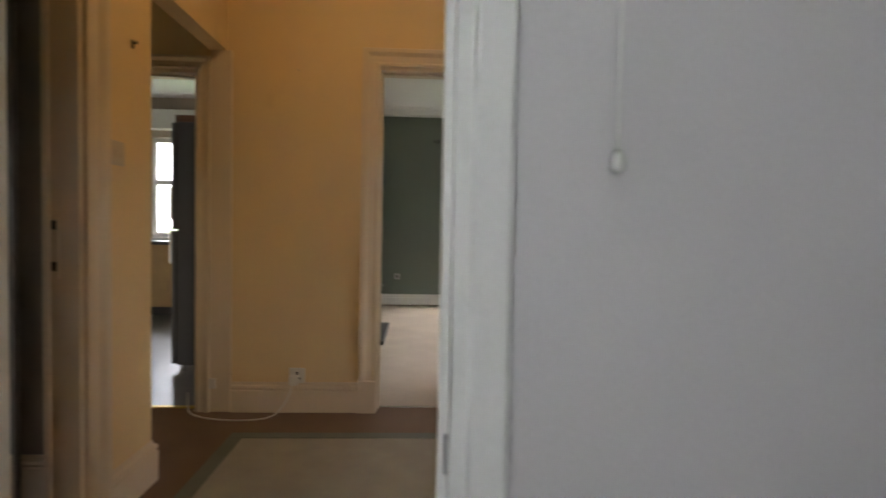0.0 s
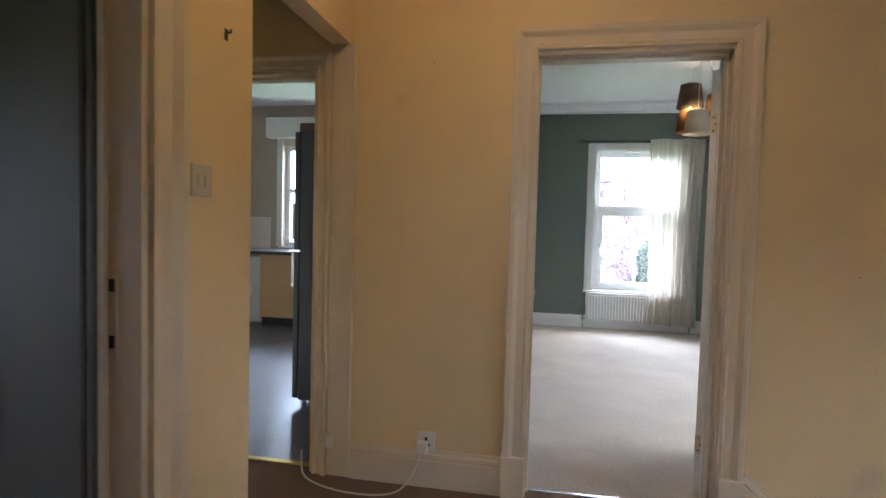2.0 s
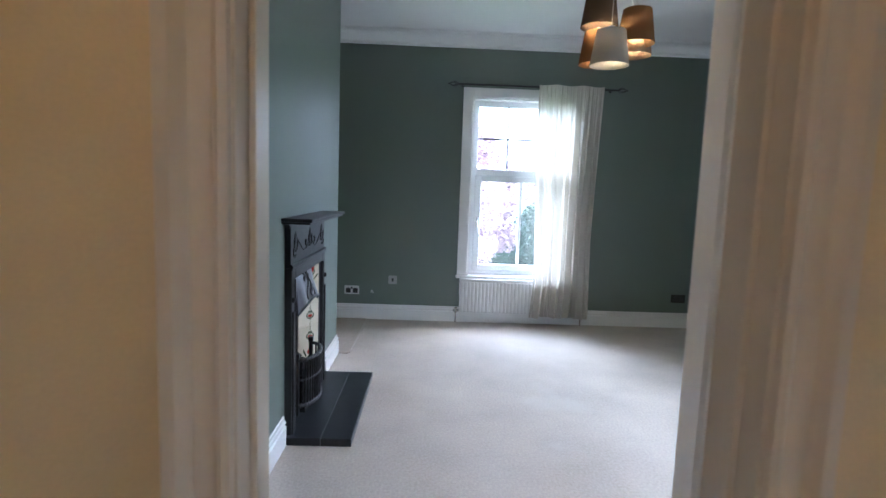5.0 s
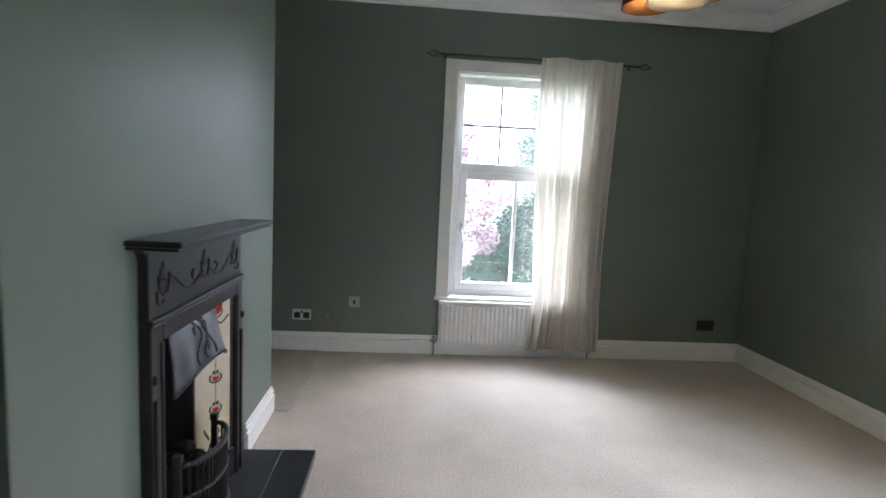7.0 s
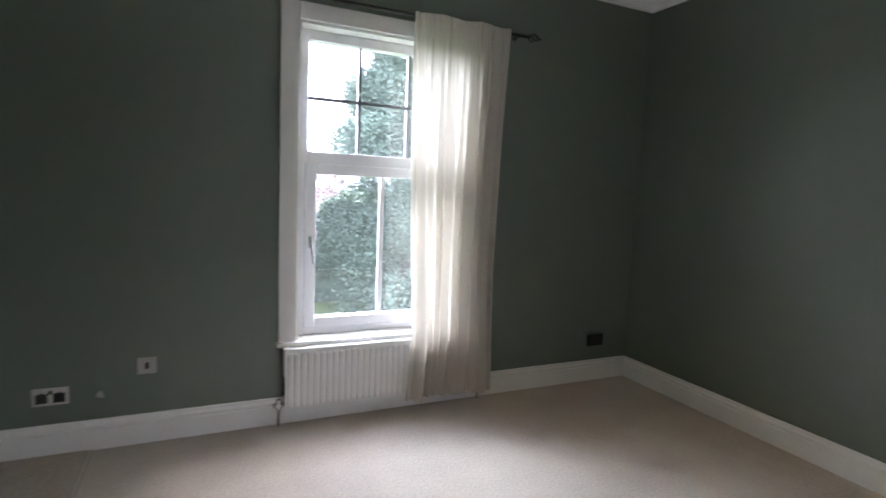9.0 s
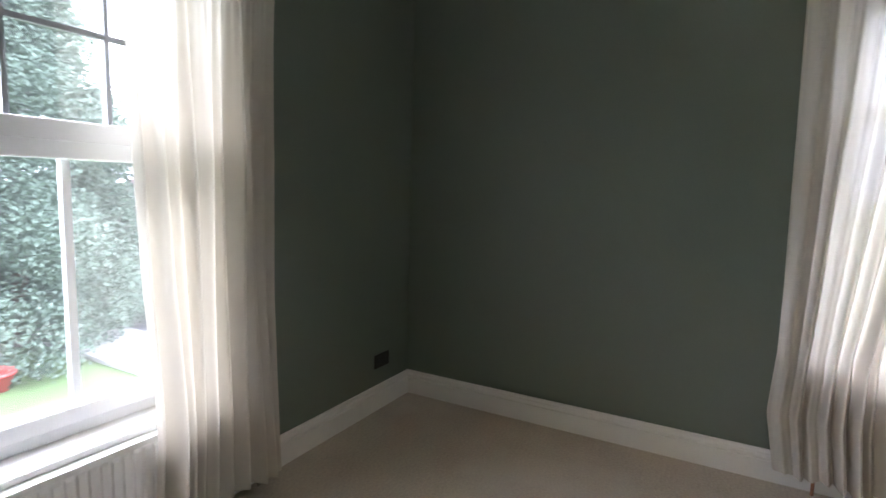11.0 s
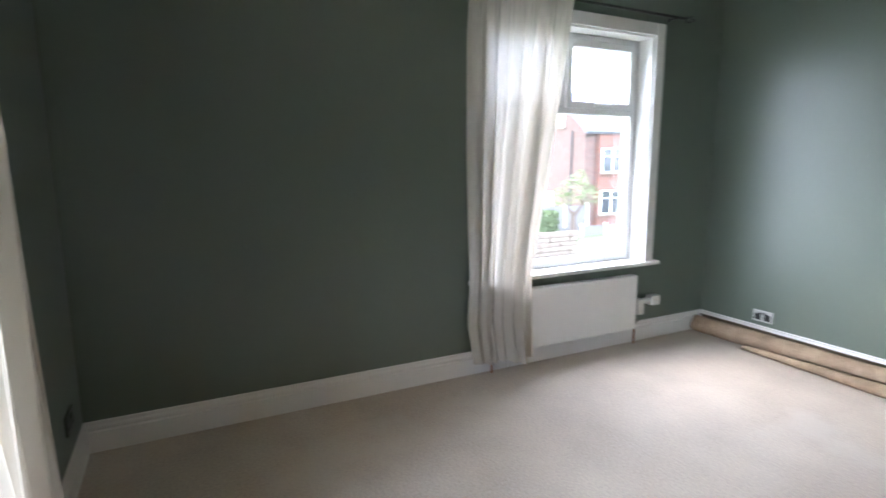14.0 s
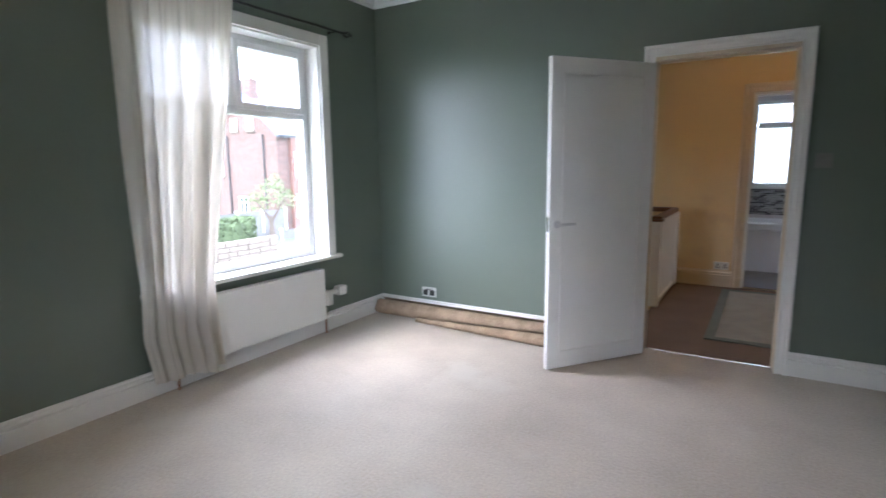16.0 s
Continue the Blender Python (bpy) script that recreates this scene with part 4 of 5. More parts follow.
# splayed tile cheeks with their flower tiles
M_ROSE = material("red_glazed_flower", (0.42, 0.035, 0.02), 0.18, 0.15, 30, 90, 0.03)
M_LEAFGLAZE = material("green_glazed_leaf", (0.05, 0.075, 0.04), 0.18, 0.15, 30, 90, 0.03)
for sy in (-1, 1):
    po, pi_ = Vector((D - 0.012, sy * (FO - 0.004), 0)), Vector((-0.084, sy * OY, 0))
    along = (pi_ - po)
    wlen = along.length
    nrm = Vector((0, 0, 1)).cross(along).normalized()
    if nrm.x < 0:
        nrm = -nrm
    basis = Matrix((along.normalized(), nrm, Vector((0, 0, 1)))).transposed().to_4x4()
    base = Matrix.Translation(po) @ basis
    bm = bmesh.new()
    box(bm, 0, -0.02, 0.0, wlen, -0.001, FT)
    box(bm, 0, -0.002, 0.0, wlen, 0.012, 0.128, 0.003)
    bmesh.ops.transform(bm, matrix=base, verts=bm.verts)
    cheek = part("tiled_cheek", bm, M_IRON, fp)
    th = 0.1325
    for k in range(5):
        z0 = 0.132 + k * (th + 0.001)
        bm = bmesh.new()
        box(bm, 0.020, -0.002, z0, wlen - 0.003, 0.006, z0 + th, 0.001)
        bmesh.ops.transform(bm, matrix=base, verts=bm.verts)
        part("tile", bm, M_TILE, cheek)
        mid, zc = 0.020 + (wlen - 0.023) * 0.42, z0 + th / 2
        bm = bmesh.new()
        if k == 4:
            petals = ((0, 0.030, 0.026, 0.8, 1.2), (-0.020, 0.034, 0.017, 0.7, 1.5), (0.020, 0.034, 0.017, 0.7, 1.5), (0, 0.012, 0.020, 1.2, 0.8))
        elif k == 0:
            petals = ((0, 0.030, 0.018, 1.0, 0.9), (-0.012, 0.034, 0.012, 0.8, 1.3), (0.012, 0.034, 0.012, 0.8, 1.3))
        else:
            petals = ((0, -0.006, 0.012, 1.0, 0.8), (-0.010, -0.002, 0.008, 0.8, 1.2), (0.010, -0.002, 0.008, 0.8, 1.2))
        for dx, dz, rr, sx, sz in petals:
            ball(bm, (mid + dx, 0.006, zc + dz), rr, sx, 0.06, sz, 10)
        bmesh.ops.transform(bm, matrix=base, verts=bm.verts)
        part("tile_flower", bm, M_ROSE, cheek, "painted red flower on the tile")
        bm = bmesh.new()
        stem_top = zc - 0.01 if k == 4 else z0 + th - 0.001
        tube(bm, (mid, 0.0055, z0 + (0.045 if k == 0 else 0.001)), (mid, 0.0055, stem_top), 0.0016, 6)
        for s2 in (-1, 1):
            if k == 4:
                swirl(bm, [(mid + s2 * (0.005 + 0.055 * f), 0.0055, zc - 0.026 - 0.014 * math.sin(f * 4.4)) for f in [i / 9 for i in range(10)]], 0.0036)
                swirl(bm, [(mid + s2 * 0.030 * math.sin(a), 0.0055, zc + 0.010 - 0.026 * math.cos(a)) for a in [0.25 * i for i in range(9)]], 0.003)
            elif k == 0:
                swirl(bm, [(mid + s2 * (0.004 + 0.030 * f), 0.0055, zc + 0.010 - 0.055 * f * f) for f in [i / 7 for i in range(8)]], 0.0042)
                swirl(bm, [(mid + s2 * (0.004 + 0.012 * f), 0.0055, zc + 0.005 - 0.06 * f) for f in [i / 6 for i in range(7)]], 0.004)
                swirl(bm, [(mid + 0.030 + 0.022 * f, 0.0055, zc + 0.010 + s2 * 0.004 + 0.04 * f) for f in [i / 5 for i in range(6)]], 0.0032)
            else:
                swirl(bm, [(mid + s2 * 0.027 * math.sin(a), 0.0055, zc - 0.020 * math.cos(a)) for a in [0.28 * i for i in range(9)]], 0.0038)
                ball(bm, (mid + s2 * 0.009, 0.006, zc + 0.022), 0.008, 0.8, 0.06, 1.2, 8)
        bmesh.ops.transform(bm, matrix=base, verts=bm.verts)
        part("tile_leaf", bm, M_LEAFGLAZE, cheek, "painted green leaves on the tile")
# fire box, hood, grate
M_SOOT = material("sooty_iron", (0.008, 0.008, 0.008), 0.8, 0.3, 10, 90, 0.4)
bm = bmesh.new()
for s in (-1, 1):
    a, b = sorted((s * OY, s * (OY + 0.012)))
    box(bm, -0.30, a, 0.0, -0.086, b, FT)
box(bm, -0.30, -FO + 0.005, FT, D - 0.012, FO - 0.005, FT + 0.010)
box(bm, -0.312, -OY - 0.012, 0.0, -0.30, OY + 0.012, FT + 0.010)
part("fire_back", bm, M_SOOT, fp)
bm = bmesh.new()
n = 24
rows = []
HW = 0.238


def hood_point(u, v):
    # three lobes that flare forward and drop to a point at each corner
    y = u * HW * (0.86 + 0.14 * v * v)
    lobe = 0.5 + 0.5 * math.cos(u * 3 * math.pi)
    z = FT - 0.005 - v * (0.215 - 0.045 * (1 - u * u) - 0.012 * lobe)
    x = -0.010 + 0.050 * math.sin(v * 1.5) * (1 - 0.45 * u * u) + 0.012 * lobe * v + 0.008 * v ** 4
    return Vector((x, y, z))


for k in range(11):
    rows.append([bm.verts.new(hood_point(-1 + 2 * i / n, k / 10)) for i in range(n + 1)])
for a, b in zip(rows, rows[1:]):
    for i in range(n):
        bm.faces.new((a[i], a[i + 1], b[i + 1], b[i]))
bmesh.ops.recalc_face_normals(bm, faces=bm.faces)
bmesh.ops.solidify(bm, geom=bm.faces, thickness=0.006)
M_HOOD = material("grey_iron_hood", (0.065, 0.064, 0.070), 0.42, 0.2, 12, 80, 0.3)
hood = part("canopy_hood", bm, M_HOOD, fp, "flared cast-iron canopy hood with a tulip relief", smooth=True)
bm = bmesh.new()
swirl(bm, [hood_point(-1 + 2 * i / 30, 1.0) + Vector((0.002, 0, 0)) for i in range(31)], 0.004)
part("hood_rim", bm, M_HOOD, hood, smooth=True)
for u0, sgn in ((-0.22, 1), (0.22, -1), (0.0, 1)):
    bm = bmesh.new()
    swirl(bm, [hood_point(u0 + sgn * 0.16 * math.sin(v * 5.5), 0.10 + 0.80 * v) + Vector((0.004, 0, 0)) for v in [i / 14 for i in range(15)]], 0.0042)
    c = hood_point(u0, 0.30 if u0 else 0.72)
    ball(bm, c, 0.018, 0.4, 0.8, 1.3, 10)
    part("hood_relief", bm, M_HOOD, hood, smooth=True)
grate = part("grate_back", (lambda b: (box(b, -0.22, -OY + 0.01, 0.0, -0.20, OY - 0.01, 0.25, 0.003), b)[1])(bmesh.new()), M_SOOT, fp)
cy, hw = 0.0, 0.172
for z, r in ((0.315, 0.011), (0.20, 0.008), (0.055, 0.013)):
    bm = bmesh.new()
    swirl(bm, [(0.004 + 0.088 * math.sqrt(max(0, 1 - u * u)), cy + u * hw, z) for u in [-1 + i / 12 for i in range(25)]], r)
    part("grate_rail", bm, M_IRON, grate, smooth=True)
for i in range(17):
    u = -0.93 + 1.86 * i / 16
    bm = bmesh.new()
    x = 0.004 + 0.088 * math.sqrt(1 - u * u)
    tube(bm, (x, cy + u * hw, 0.055), (x, cy + u * hw, 0.315), 0.005, 8)
    part("grate_bar", bm, M_IRON, grate)
for s in (-1, 1):
    bm = bmesh.new()
    box(bm, -0.008, cy + s * hw - 0.012, 0.0, 0.016, cy + s * hw + 0.012, 0.345, 0.004)
    box(bm, -0.011, cy + s * hw - 0.015, 0.325, 0.019, cy + s * hw + 0.015, 0.352, 0.004)
    part("grate_post", bm, M_IRON, grate)
rc = random.Random(4)
for i in range(12):
    bm = bmesh.new()
    bmesh.ops.create_icosphere(bm, subdivisions=1, radius=rc.uniform(0.025, 0.04), matrix=Matrix.Translation((rc.uniform(-0.17, 0.02), cy + rc.uniform(-0.085, 0.085), 0.22 + rc.uniform(0, 0.04))))
    part("coal", bm, M_SOOT, grate)
bm = bmesh.new()
box(bm, -0.2, -0.13, 0.0, 0.04, 0.13, 0.21)
part("ash_pan", bm, M_SOOT, grate)

hearth = thing("hearth", "low black slate hearth on the carpet", "hearth", Matrix.Translation((BX, 1.79, 0)))
for a, b in ((0.0, 0.188), (0.191, 0.345)):
    bm = bmesh.new()
    box(bm, a, 0, 0, b, 1.0, 0.04, 0.003)
    part("slate", bm, M_SLATE, hearth)
bm = bmesh.new()
box(bm, 0.186, 0.005, 0.002, 0.193, 0.995, 0.0375)
part("joint", bm, M_PAVE0, hearth, "grey mortar joint")

# ---- pendant lamp ----
lamp = thing("pendant_lamp", "cluster pendant lamp with five fabric shades, lit", "lamp", Matrix.Translation((1.31, 2.39, HC)))
bm = bmesh.new()
lathe(bm, [(0.0, 0.0), (0.07, 0.0), (0.07, -0.012), (0.055, -0.028), (0.0, -0.03)], 28)
part("ceiling_rose", bm, M_CHROME, lamp, smooth=True)


def shade_mat(name, c):
    m = sheer(name, c, tuple(v * 0.22 for v in c), 0.0)
    return m


bulb_mat = emitter("warm_bulb", (1.0, 0.74, 0.40), 15.0)
for name, c, dx, dy, zb in (("white_linen", (0.55, 0.50, 0.43), -0.05, -0.13, 2.035), ("brown_linen", (0.17, 0.12, 0.085), -0.08, 0.0, 2.28), ("tan_linen", (0.36, 0.20, 0.09), 0.13, -0.02, 2.19), ("orange_linen", (0.36, 0.17, 0.07), -0.05, 0.11, 2.095), ("peach_linen", (0.50, 0.34, 0.22), 0.18, 0.14, 2.165)):
    zr = zb - HC
    bm = bmesh.new()
    mm = Matrix.Translation((dx, dy, 0))
    lathe(bm, [(0.105, zr), (0.107, zr), (0.080, zr + 0.19), (0.078, zr + 0.19), (0.105, zr)], 32, mm)
    bmesh.ops.remove_doubles(bm, verts=bm.verts, dist=0.0001)
    sh = part("shade", bm, shade_mat(name, c), lamp, name.replace("_", " ") + " drum shade", True)
    bm = bmesh.new()
    tube(bm, (dx, dy, zr + 0.21), (dx * 0.25, dy * 0.25, -0.02), 0.0025, 6)
    part("flex", bm, M_SOCKETWHITE, lamp)
    bm = bmesh.new()
    tube(bm, (dx, dy, zr + 0.14), (dx, dy, zr + 0.215), 0.018, 12)
    for k in range(3):
        a = 2.094 * k
        tube(bm, (dx, dy, zr + 0.185), (dx + 0.079 * math.cos(a), dy + 0.079 * math.sin(a), zr + 0.185), 0.002, 6)
    part("lamp_holder", bm, M_SOCKETWHITE, lamp)
    bm = bmesh.new()
    ball(bm, (dx, dy, zr + 0.10), 0.03, 1, 1, 1.25, 14)
    part("bulb", bm, bulb_mat, lamp, "glowing warm bulb", True)

# ---- carpet rolls ----
def carpet_roll(label, p0, p1, r, mat, seed, flat=0.8, thin=1.0):
    p0, p1 = Vector(p0), Vector(p1)
    d = (p1 - p0)
    L = d.length
    rnd = random.Random(seed)
    bm = bmesh.new()
    ph = rnd.uniform(0, 6)
    rows = []
    turns, n, m = 3.2, 70, 16
    for j in range(m + 1):
        s = j / m
        row = []
        for i in range(n + 1):
            a = 2 * math.pi * turns * i / n
            rr = r * (thin + (1 - thin) * s) * (0.30 + 0.70 * i / n) * (1 + 0.03 * math.sin(5 * s + a + ph))
            y, z = rr * math.cos(a), flat * rr * math.sin(a)
            row.append(bm.verts.new((s * L + 0.006 * math.sin(3 * a), y, z)))
        rows.append(row)
    for a, b in zip(rows, rows[1:]):
        for i in range(n):
            bm.faces.new((a[i], a[i + 1], b[i + 1], b[i]))
    for row in rows:
        low = min(v.co.z for v in row)
        for v in row:
            v.co.z -= low
    ob = part("carpet_roll", bm, mat, None, "", True)
    ob.matrix_world = Matrix.Translation(p0) @ Matrix.Rotation(math.atan2(d.y, d.x), 4, 'Z')
    return tagged(ob, label, "carpet roll", "carpet rolls")


M_HESSIAN = material("hessian_carpet_back", (0.27, 0.195, 0.135), 0.9, 0.35, 9, 160, 0.8, spec=0.1, second=(0.33, 0.245, 0.17), depth=0.004)
carpet_roll("rolled carpet offcut with brown hessian backing", (3.09, 0.262, 0), (1.0, 0.255, 0), 0.086, M_HESSIAN, 1, 0.9)
carpet_roll("thinner rolled carpet offcut lying against the first", (2.62, 0.352, 0), (1.12, 0.425, 0), 0.066, M_HESSIAN, 2, 0.95, 0.35)
M_CARPET2 = material("beige_carpet_offcut", (0.47, 0.405, 0.335), 0.95, 0.20, 2.2, 75, 0.7, spec=0.1, depth=0.004)
bm = bmesh.new()
box(bm, XW + 0.001, BY1 + 0.001, 0.0, -0.322, YN - 0.001, 0.006, 0.003)
structure("floor_alcove", bm, M_CARPET2, "strip of beige carpet joined on in the alcove", "carpet")
bm = bmesh.new()
tube(bm, (-0.318, BY1 + 0.03, 0.001), (-0.306, YN - 0.02, 0.001), 0.006, 8)
structure("trim", bm, M_CARPET, "raised join in the beige carpet", "carpet seam")

# ---- hall ----
rug = thing("rug", "woven beige rug with a grey-green bound edge", "rug", Matrix.Translation((0, 0, 0)))
bm = bmesh.new()
box(bm, -0.64, -2.13, 0.0, 0.38, -0.42, 0.009, 0.002)
part("weave", bm, M_RUG, rug)
for a in ((-0.71, -2.20, 0.45, -2.13), (-0.71, -0.42, 0.45, -0.35), (-0.71, -2.13, -0.64, -0.42), (0.38, -2.13, 0.45, -0.42)):
    bm = bmesh.new()
    box(bm, a[0], a[1], 0.0, a[2], a[3], 0.011, 0.002)
    part("binding", bm, M_RUGEDGE, rug)

ban = thing("banister", "stair banister with white spindles and brown handrail", "banister", Matrix.Translation((0.965, -1.18, 0)))
bm = bmesh.new()
box(bm, -0.045, -0.045, 0, 0.045, 0.045, 0.80, 0.004)
part("newel_post", bm, M_GLOSS, ban)
bm = bmesh.new()
box(bm, -0.058, -0.058, 0.80, 0.058, 0.058, 0.825, 0.008)
box(bm, -0.05, -0.05, 0.825, 0.05, 0.05, 0.85, 0.012)
part("newel_cap", bm, M_MAHOGANY, ban)
bm = bmesh.new()
box(bm, -0.032, -1.05, 0.80, 0.032, -0.046, 0.85, 0.012)
box(bm, -0.032, -1.114, 0.80, 2.17, -1.05, 0.85, 0.012)
part("handrail", bm, M_MAHOGANY, ban)
bm = bmesh.new()
box(bm, -0.03, -1.05, 0.0, 0.03, -0.046, 0.035, 0.004)
part("base_rail", bm, M_GLOSS, ban)
for i in range(10):
    bm = bmesh.new()
    y = -0.12 - i * 0.098
    box(bm, -0.012, y - 0.012, 0.035, 0.012, y + 0.012, 0.80, 0.002)
    part("spindle", bm, M_GLOSS, ban)
bm = bmesh.new()
box(bm, -0.045, -1.127, 0, 0.045, -1.037, 0.80, 0.004)
part("newel_post", bm, M_GLOSS, ban)
# stairs going down beyond the banister
st = thing("stairs", "brown carpeted stairs going down", "stairs", Matrix.Translation((HX1, -1.0, 0)))
for i in range(10):
    bm = bmesh.new()
    box(bm, 0.214 * i, 0.0, -0.19 * (i + 1) - 0.22, 0.214 * (i + 1) + 0.02, 0.975, -0.19 * (i + 1), 0.006)
    part("step", bm, M_BROWN, st)

# unseen lamp, added because the upper hall walls have a warm orange cast
cl = thing("ceiling_light", "unseen flush ceiling light of the hall, added for its warm light", "ceiling light", Matrix.Translation((-0.05, -1.05, HC)))
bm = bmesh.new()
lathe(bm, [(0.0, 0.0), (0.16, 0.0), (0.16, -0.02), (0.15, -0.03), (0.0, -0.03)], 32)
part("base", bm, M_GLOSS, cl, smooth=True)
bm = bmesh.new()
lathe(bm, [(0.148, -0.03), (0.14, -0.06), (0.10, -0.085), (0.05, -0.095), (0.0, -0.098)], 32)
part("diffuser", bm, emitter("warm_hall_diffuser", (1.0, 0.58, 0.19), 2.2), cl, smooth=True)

# ---- bathroom ----
cord = thing("pull_cord", "white bathroom light pull cord with a knob", "pull cord", Matrix.Translation((0.45, -2.545, HC)))
bm = bmesh.new()
box(bm, -0.045, -0.045, -0.035, 0.045, 0.045, 0, 0.008)
part("switch_box", bm, M_SOCKETWHITE, cord)
bm = bmesh.new()
tube(bm, (0, 0, -0.03), (0, 0, 1.165 - HC), 0.002, 6)
part("cord", bm, M_SOCKETWHITE, cord)
bm = bmesh.new()
lathe(bm, [(0.0, 1.172 - HC), (0.004, 1.172 - HC), (0.007, 1.165 - HC), (0.008, 1.150 - HC), (0.0, 1.146 - HC)], 16)
part("knob", bm, M_SOCKETWHITE, cord, smooth=True)
win3 = thing("window_3", "white bathroom window with frosted glass", "window", kind="structure")
bm = bmesh.new()
rect_frame(bm, -0.95, 0.33, 1.01, 2.10, 0.045, -4.24, -4.18, "x")
box(bm, -0.90, -4.24, 1.76, 0.28, -4.18, 1.83, 0.004)
part("window_frame", bm, M_PVC, win3)
bm = bmesh.new()
box(bm, -0.97, -4.19, 0.985, 0.35, -4.12, 1.012, 0.004)
part("window_sill", bm, M_GLOSS, win3)
frost = bpy.data.materials.new("frosted_glass")
frost.use_nodes = True
fn, fl = frost.node_tree.nodes, frost.node_tree.links
ftr, ftp, fmx = fn.new("ShaderNodeBsdfTranslucent"), fn.new("ShaderNodeBsdfTransparent"), fn.new("ShaderNodeMixShader")
ftr.inputs[0].default_value = (0.70, 0.705, 0.71, 1)
fmx.inputs[0].default_value = 0.10
fl.new(ftr.outputs[0], fmx.inputs[1])
fl.new(ftp.outputs[0], fmx.inputs[2])
fl.new(fmx.outputs[0], fn["Material Output"].inputs[0])
pane("pane", -0.91, 0.29, 1.05, 1.77, -4.215, "x", frost, win3)
pane("pane", -0.91, 0.29, 1.82, 2.05, -4.215, "x", frost, win3)
M_MOSAIC = [material("grey_mosaic_" + k, c, 0.2, 0.1, 20, 80, 0.05) for k, c in (("a", (0.20, 0.20, 0.20)), ("b", (0.36, 0.36, 0.35)), ("c", (0.10, 0.10, 0.105)))]
splash = thing("tiled_splashback", "grey mosaic tile band under the window", "tiles", Matrix.Translation((-0.7, -4.15, 0.64)), kind="structure")
rm = random.Random(6)
tile_meshes = []
for mt in M_MOSAIC:
    bm = bmesh.new()
    box(bm, 0.001, 0.001, 0.001, 0.073, 0.007, 0.022)
    tile_meshes.append(mesh_of("tile", bm, mt))
for j in range(14):
    for i in range(14):
        ob = new("tile", rm.choice(tile_meshes))
        ob.parent = splash
        ob.location = (i * 0.075 + (0.037 if j % 2 else 0), 0, j * 0.0243)
bath = thing("bathtub", "white bathtub with a plain side panel", "bathtub", Matrix.Translation((-0.9, -4.14, 0)))
bm = bmesh.new()
box(bm, 0, 0.0, 0.50, 1.7, 0.06, 0.60, 0.02)
box(bm, 0, 0.62, 0.50, 1.7, 0.70, 0.60, 0.02)
box(bm, 0, 0.06, 0.50, 0.07, 0.62, 0.60, 0.02)
box(bm, 1.63, 0.06, 0.50, 1.7, 0.62, 0.60, 0.02)
box(bm, 0.05, 0.05, 0.15, 1.65, 0.64, 0.19, 0.01)
part("tub", bm, M_WHITEGOODS, bath)
bm = bmesh.new()
box(bm, 0, 0.665, 0.0, 1.7, 0.685, 0.52, 0.003)
part("side_panel", bm, M_WHITEGOODS, bath)

# ---- kitchen ----
fr = thing("fridge_freezer", "tall graphite fridge freezer beside the kitchen door", "fridge", Matrix.Translation((-1.0, 0.83, 0)))
bm = bmesh.new()
box(bm, -0.52, 0, 0.05, 0, 0.58, 1.83, 0.006)
part("body", bm, M_FRIDGE, fr)
for z0_, z1_ in ((0.06, 1.04), (1.05, 1.825)):
    bm = bmesh.new()
    box(bm, -0.565, 0.0, z0_, -0.523, 0.58, z1_, 0.01)
    dr = part("door", bm, M_FRIDGE, fr)
    bm = bmesh.new()
    zc = 0.80 if z0_ < 1 else 1.12
    box(bm, -0.59, 0.02, zc, -0.566, 0.045, zc + 0.24, 0.006)
    part("handle", bm, M_CHROME, dr)
for y in (0.05, 0.53):
    bm = bmesh.new()
    tube(bm, (-0.5, y, 0), (-0.5, y, 0.055), 0.02, 12)
    part("foot", bm, M_CHROME, fr)
bm = bmesh.new()
box(bm, -1.58, 0.93, 1.83, -1.30, 1.25, 1.90, 0.004)
tagged(part("wooden_tray", bm, M_MAHOGANY), "dark brown wooden tray on top of the fridge", "tray")

wm = thing("washing_machine", "white front-loading washing machine under the worktop", "washing machine", Matrix.Translation((-3.82, 3.375, 0)))
bm = bmesh.new()
box(bm, 0, 0, 0.02, 0.575, 0.46, 0.81, 0.008)
part("body", bm, M_WHITEGOODS, wm)
bm = bmesh.new()
bmesh.ops.create_cone(bm, cap_ends=False, segments=32, radius1=0.17, radius2=0.155, depth=0.03, matrix=Matrix.Translation((0.30, -0.012, 0.43)) @ Matrix.Rotation(math.pi / 2, 4, 'X'))
bmesh.ops.create_cone(bm, cap_ends=False, segments=32, radius1=0.155, radius2=0.12, depth=0.03, matrix=Matrix.Translation((0.30, -0.016, 0.43)) @ Matrix.Rotation(math.pi / 2, 4, 'X'))
wd = part("door_ring", bm, M_WHITEGOODS, wm, "white porthole door ring")
bm = bmesh.new()
ball(bm, (0.30, -0.004, 0.43), 0.125, 1, 0.25, 1, 24)
part("door_glass", bm, M_DARKTOP, wd, "dark porthole glass", True)
bm = bmesh.new()
box(bm, 0.02, -0.008, 0.70, 0.18, 0.002, 0.79, 0.004)
part("drawer", bm, M_WHITEGOODS, wm)
bm = bmesh.new()
tube(bm, (0.40, 0.0, 0.745), (0.40, -0.025, 0.745), 0.028, 18)
part("dial", bm, M_SOCKETWHITE, wm)
bm = bmesh.new()
box(bm, 0.20, -0.004, 0.72, 0.34, 0.001, 0.77, 0.002)
part("display", bm, M_DARKTOP, wm)

bm = bmesh.new()
box(bm, -4.46, 3.24, 0.845, -2.0, 3.84, 0.885, 0.006)
tagged(part("worktop", bm, M_DARKTOP), "dark laminate kitchen worktop along the wall", "worktop")


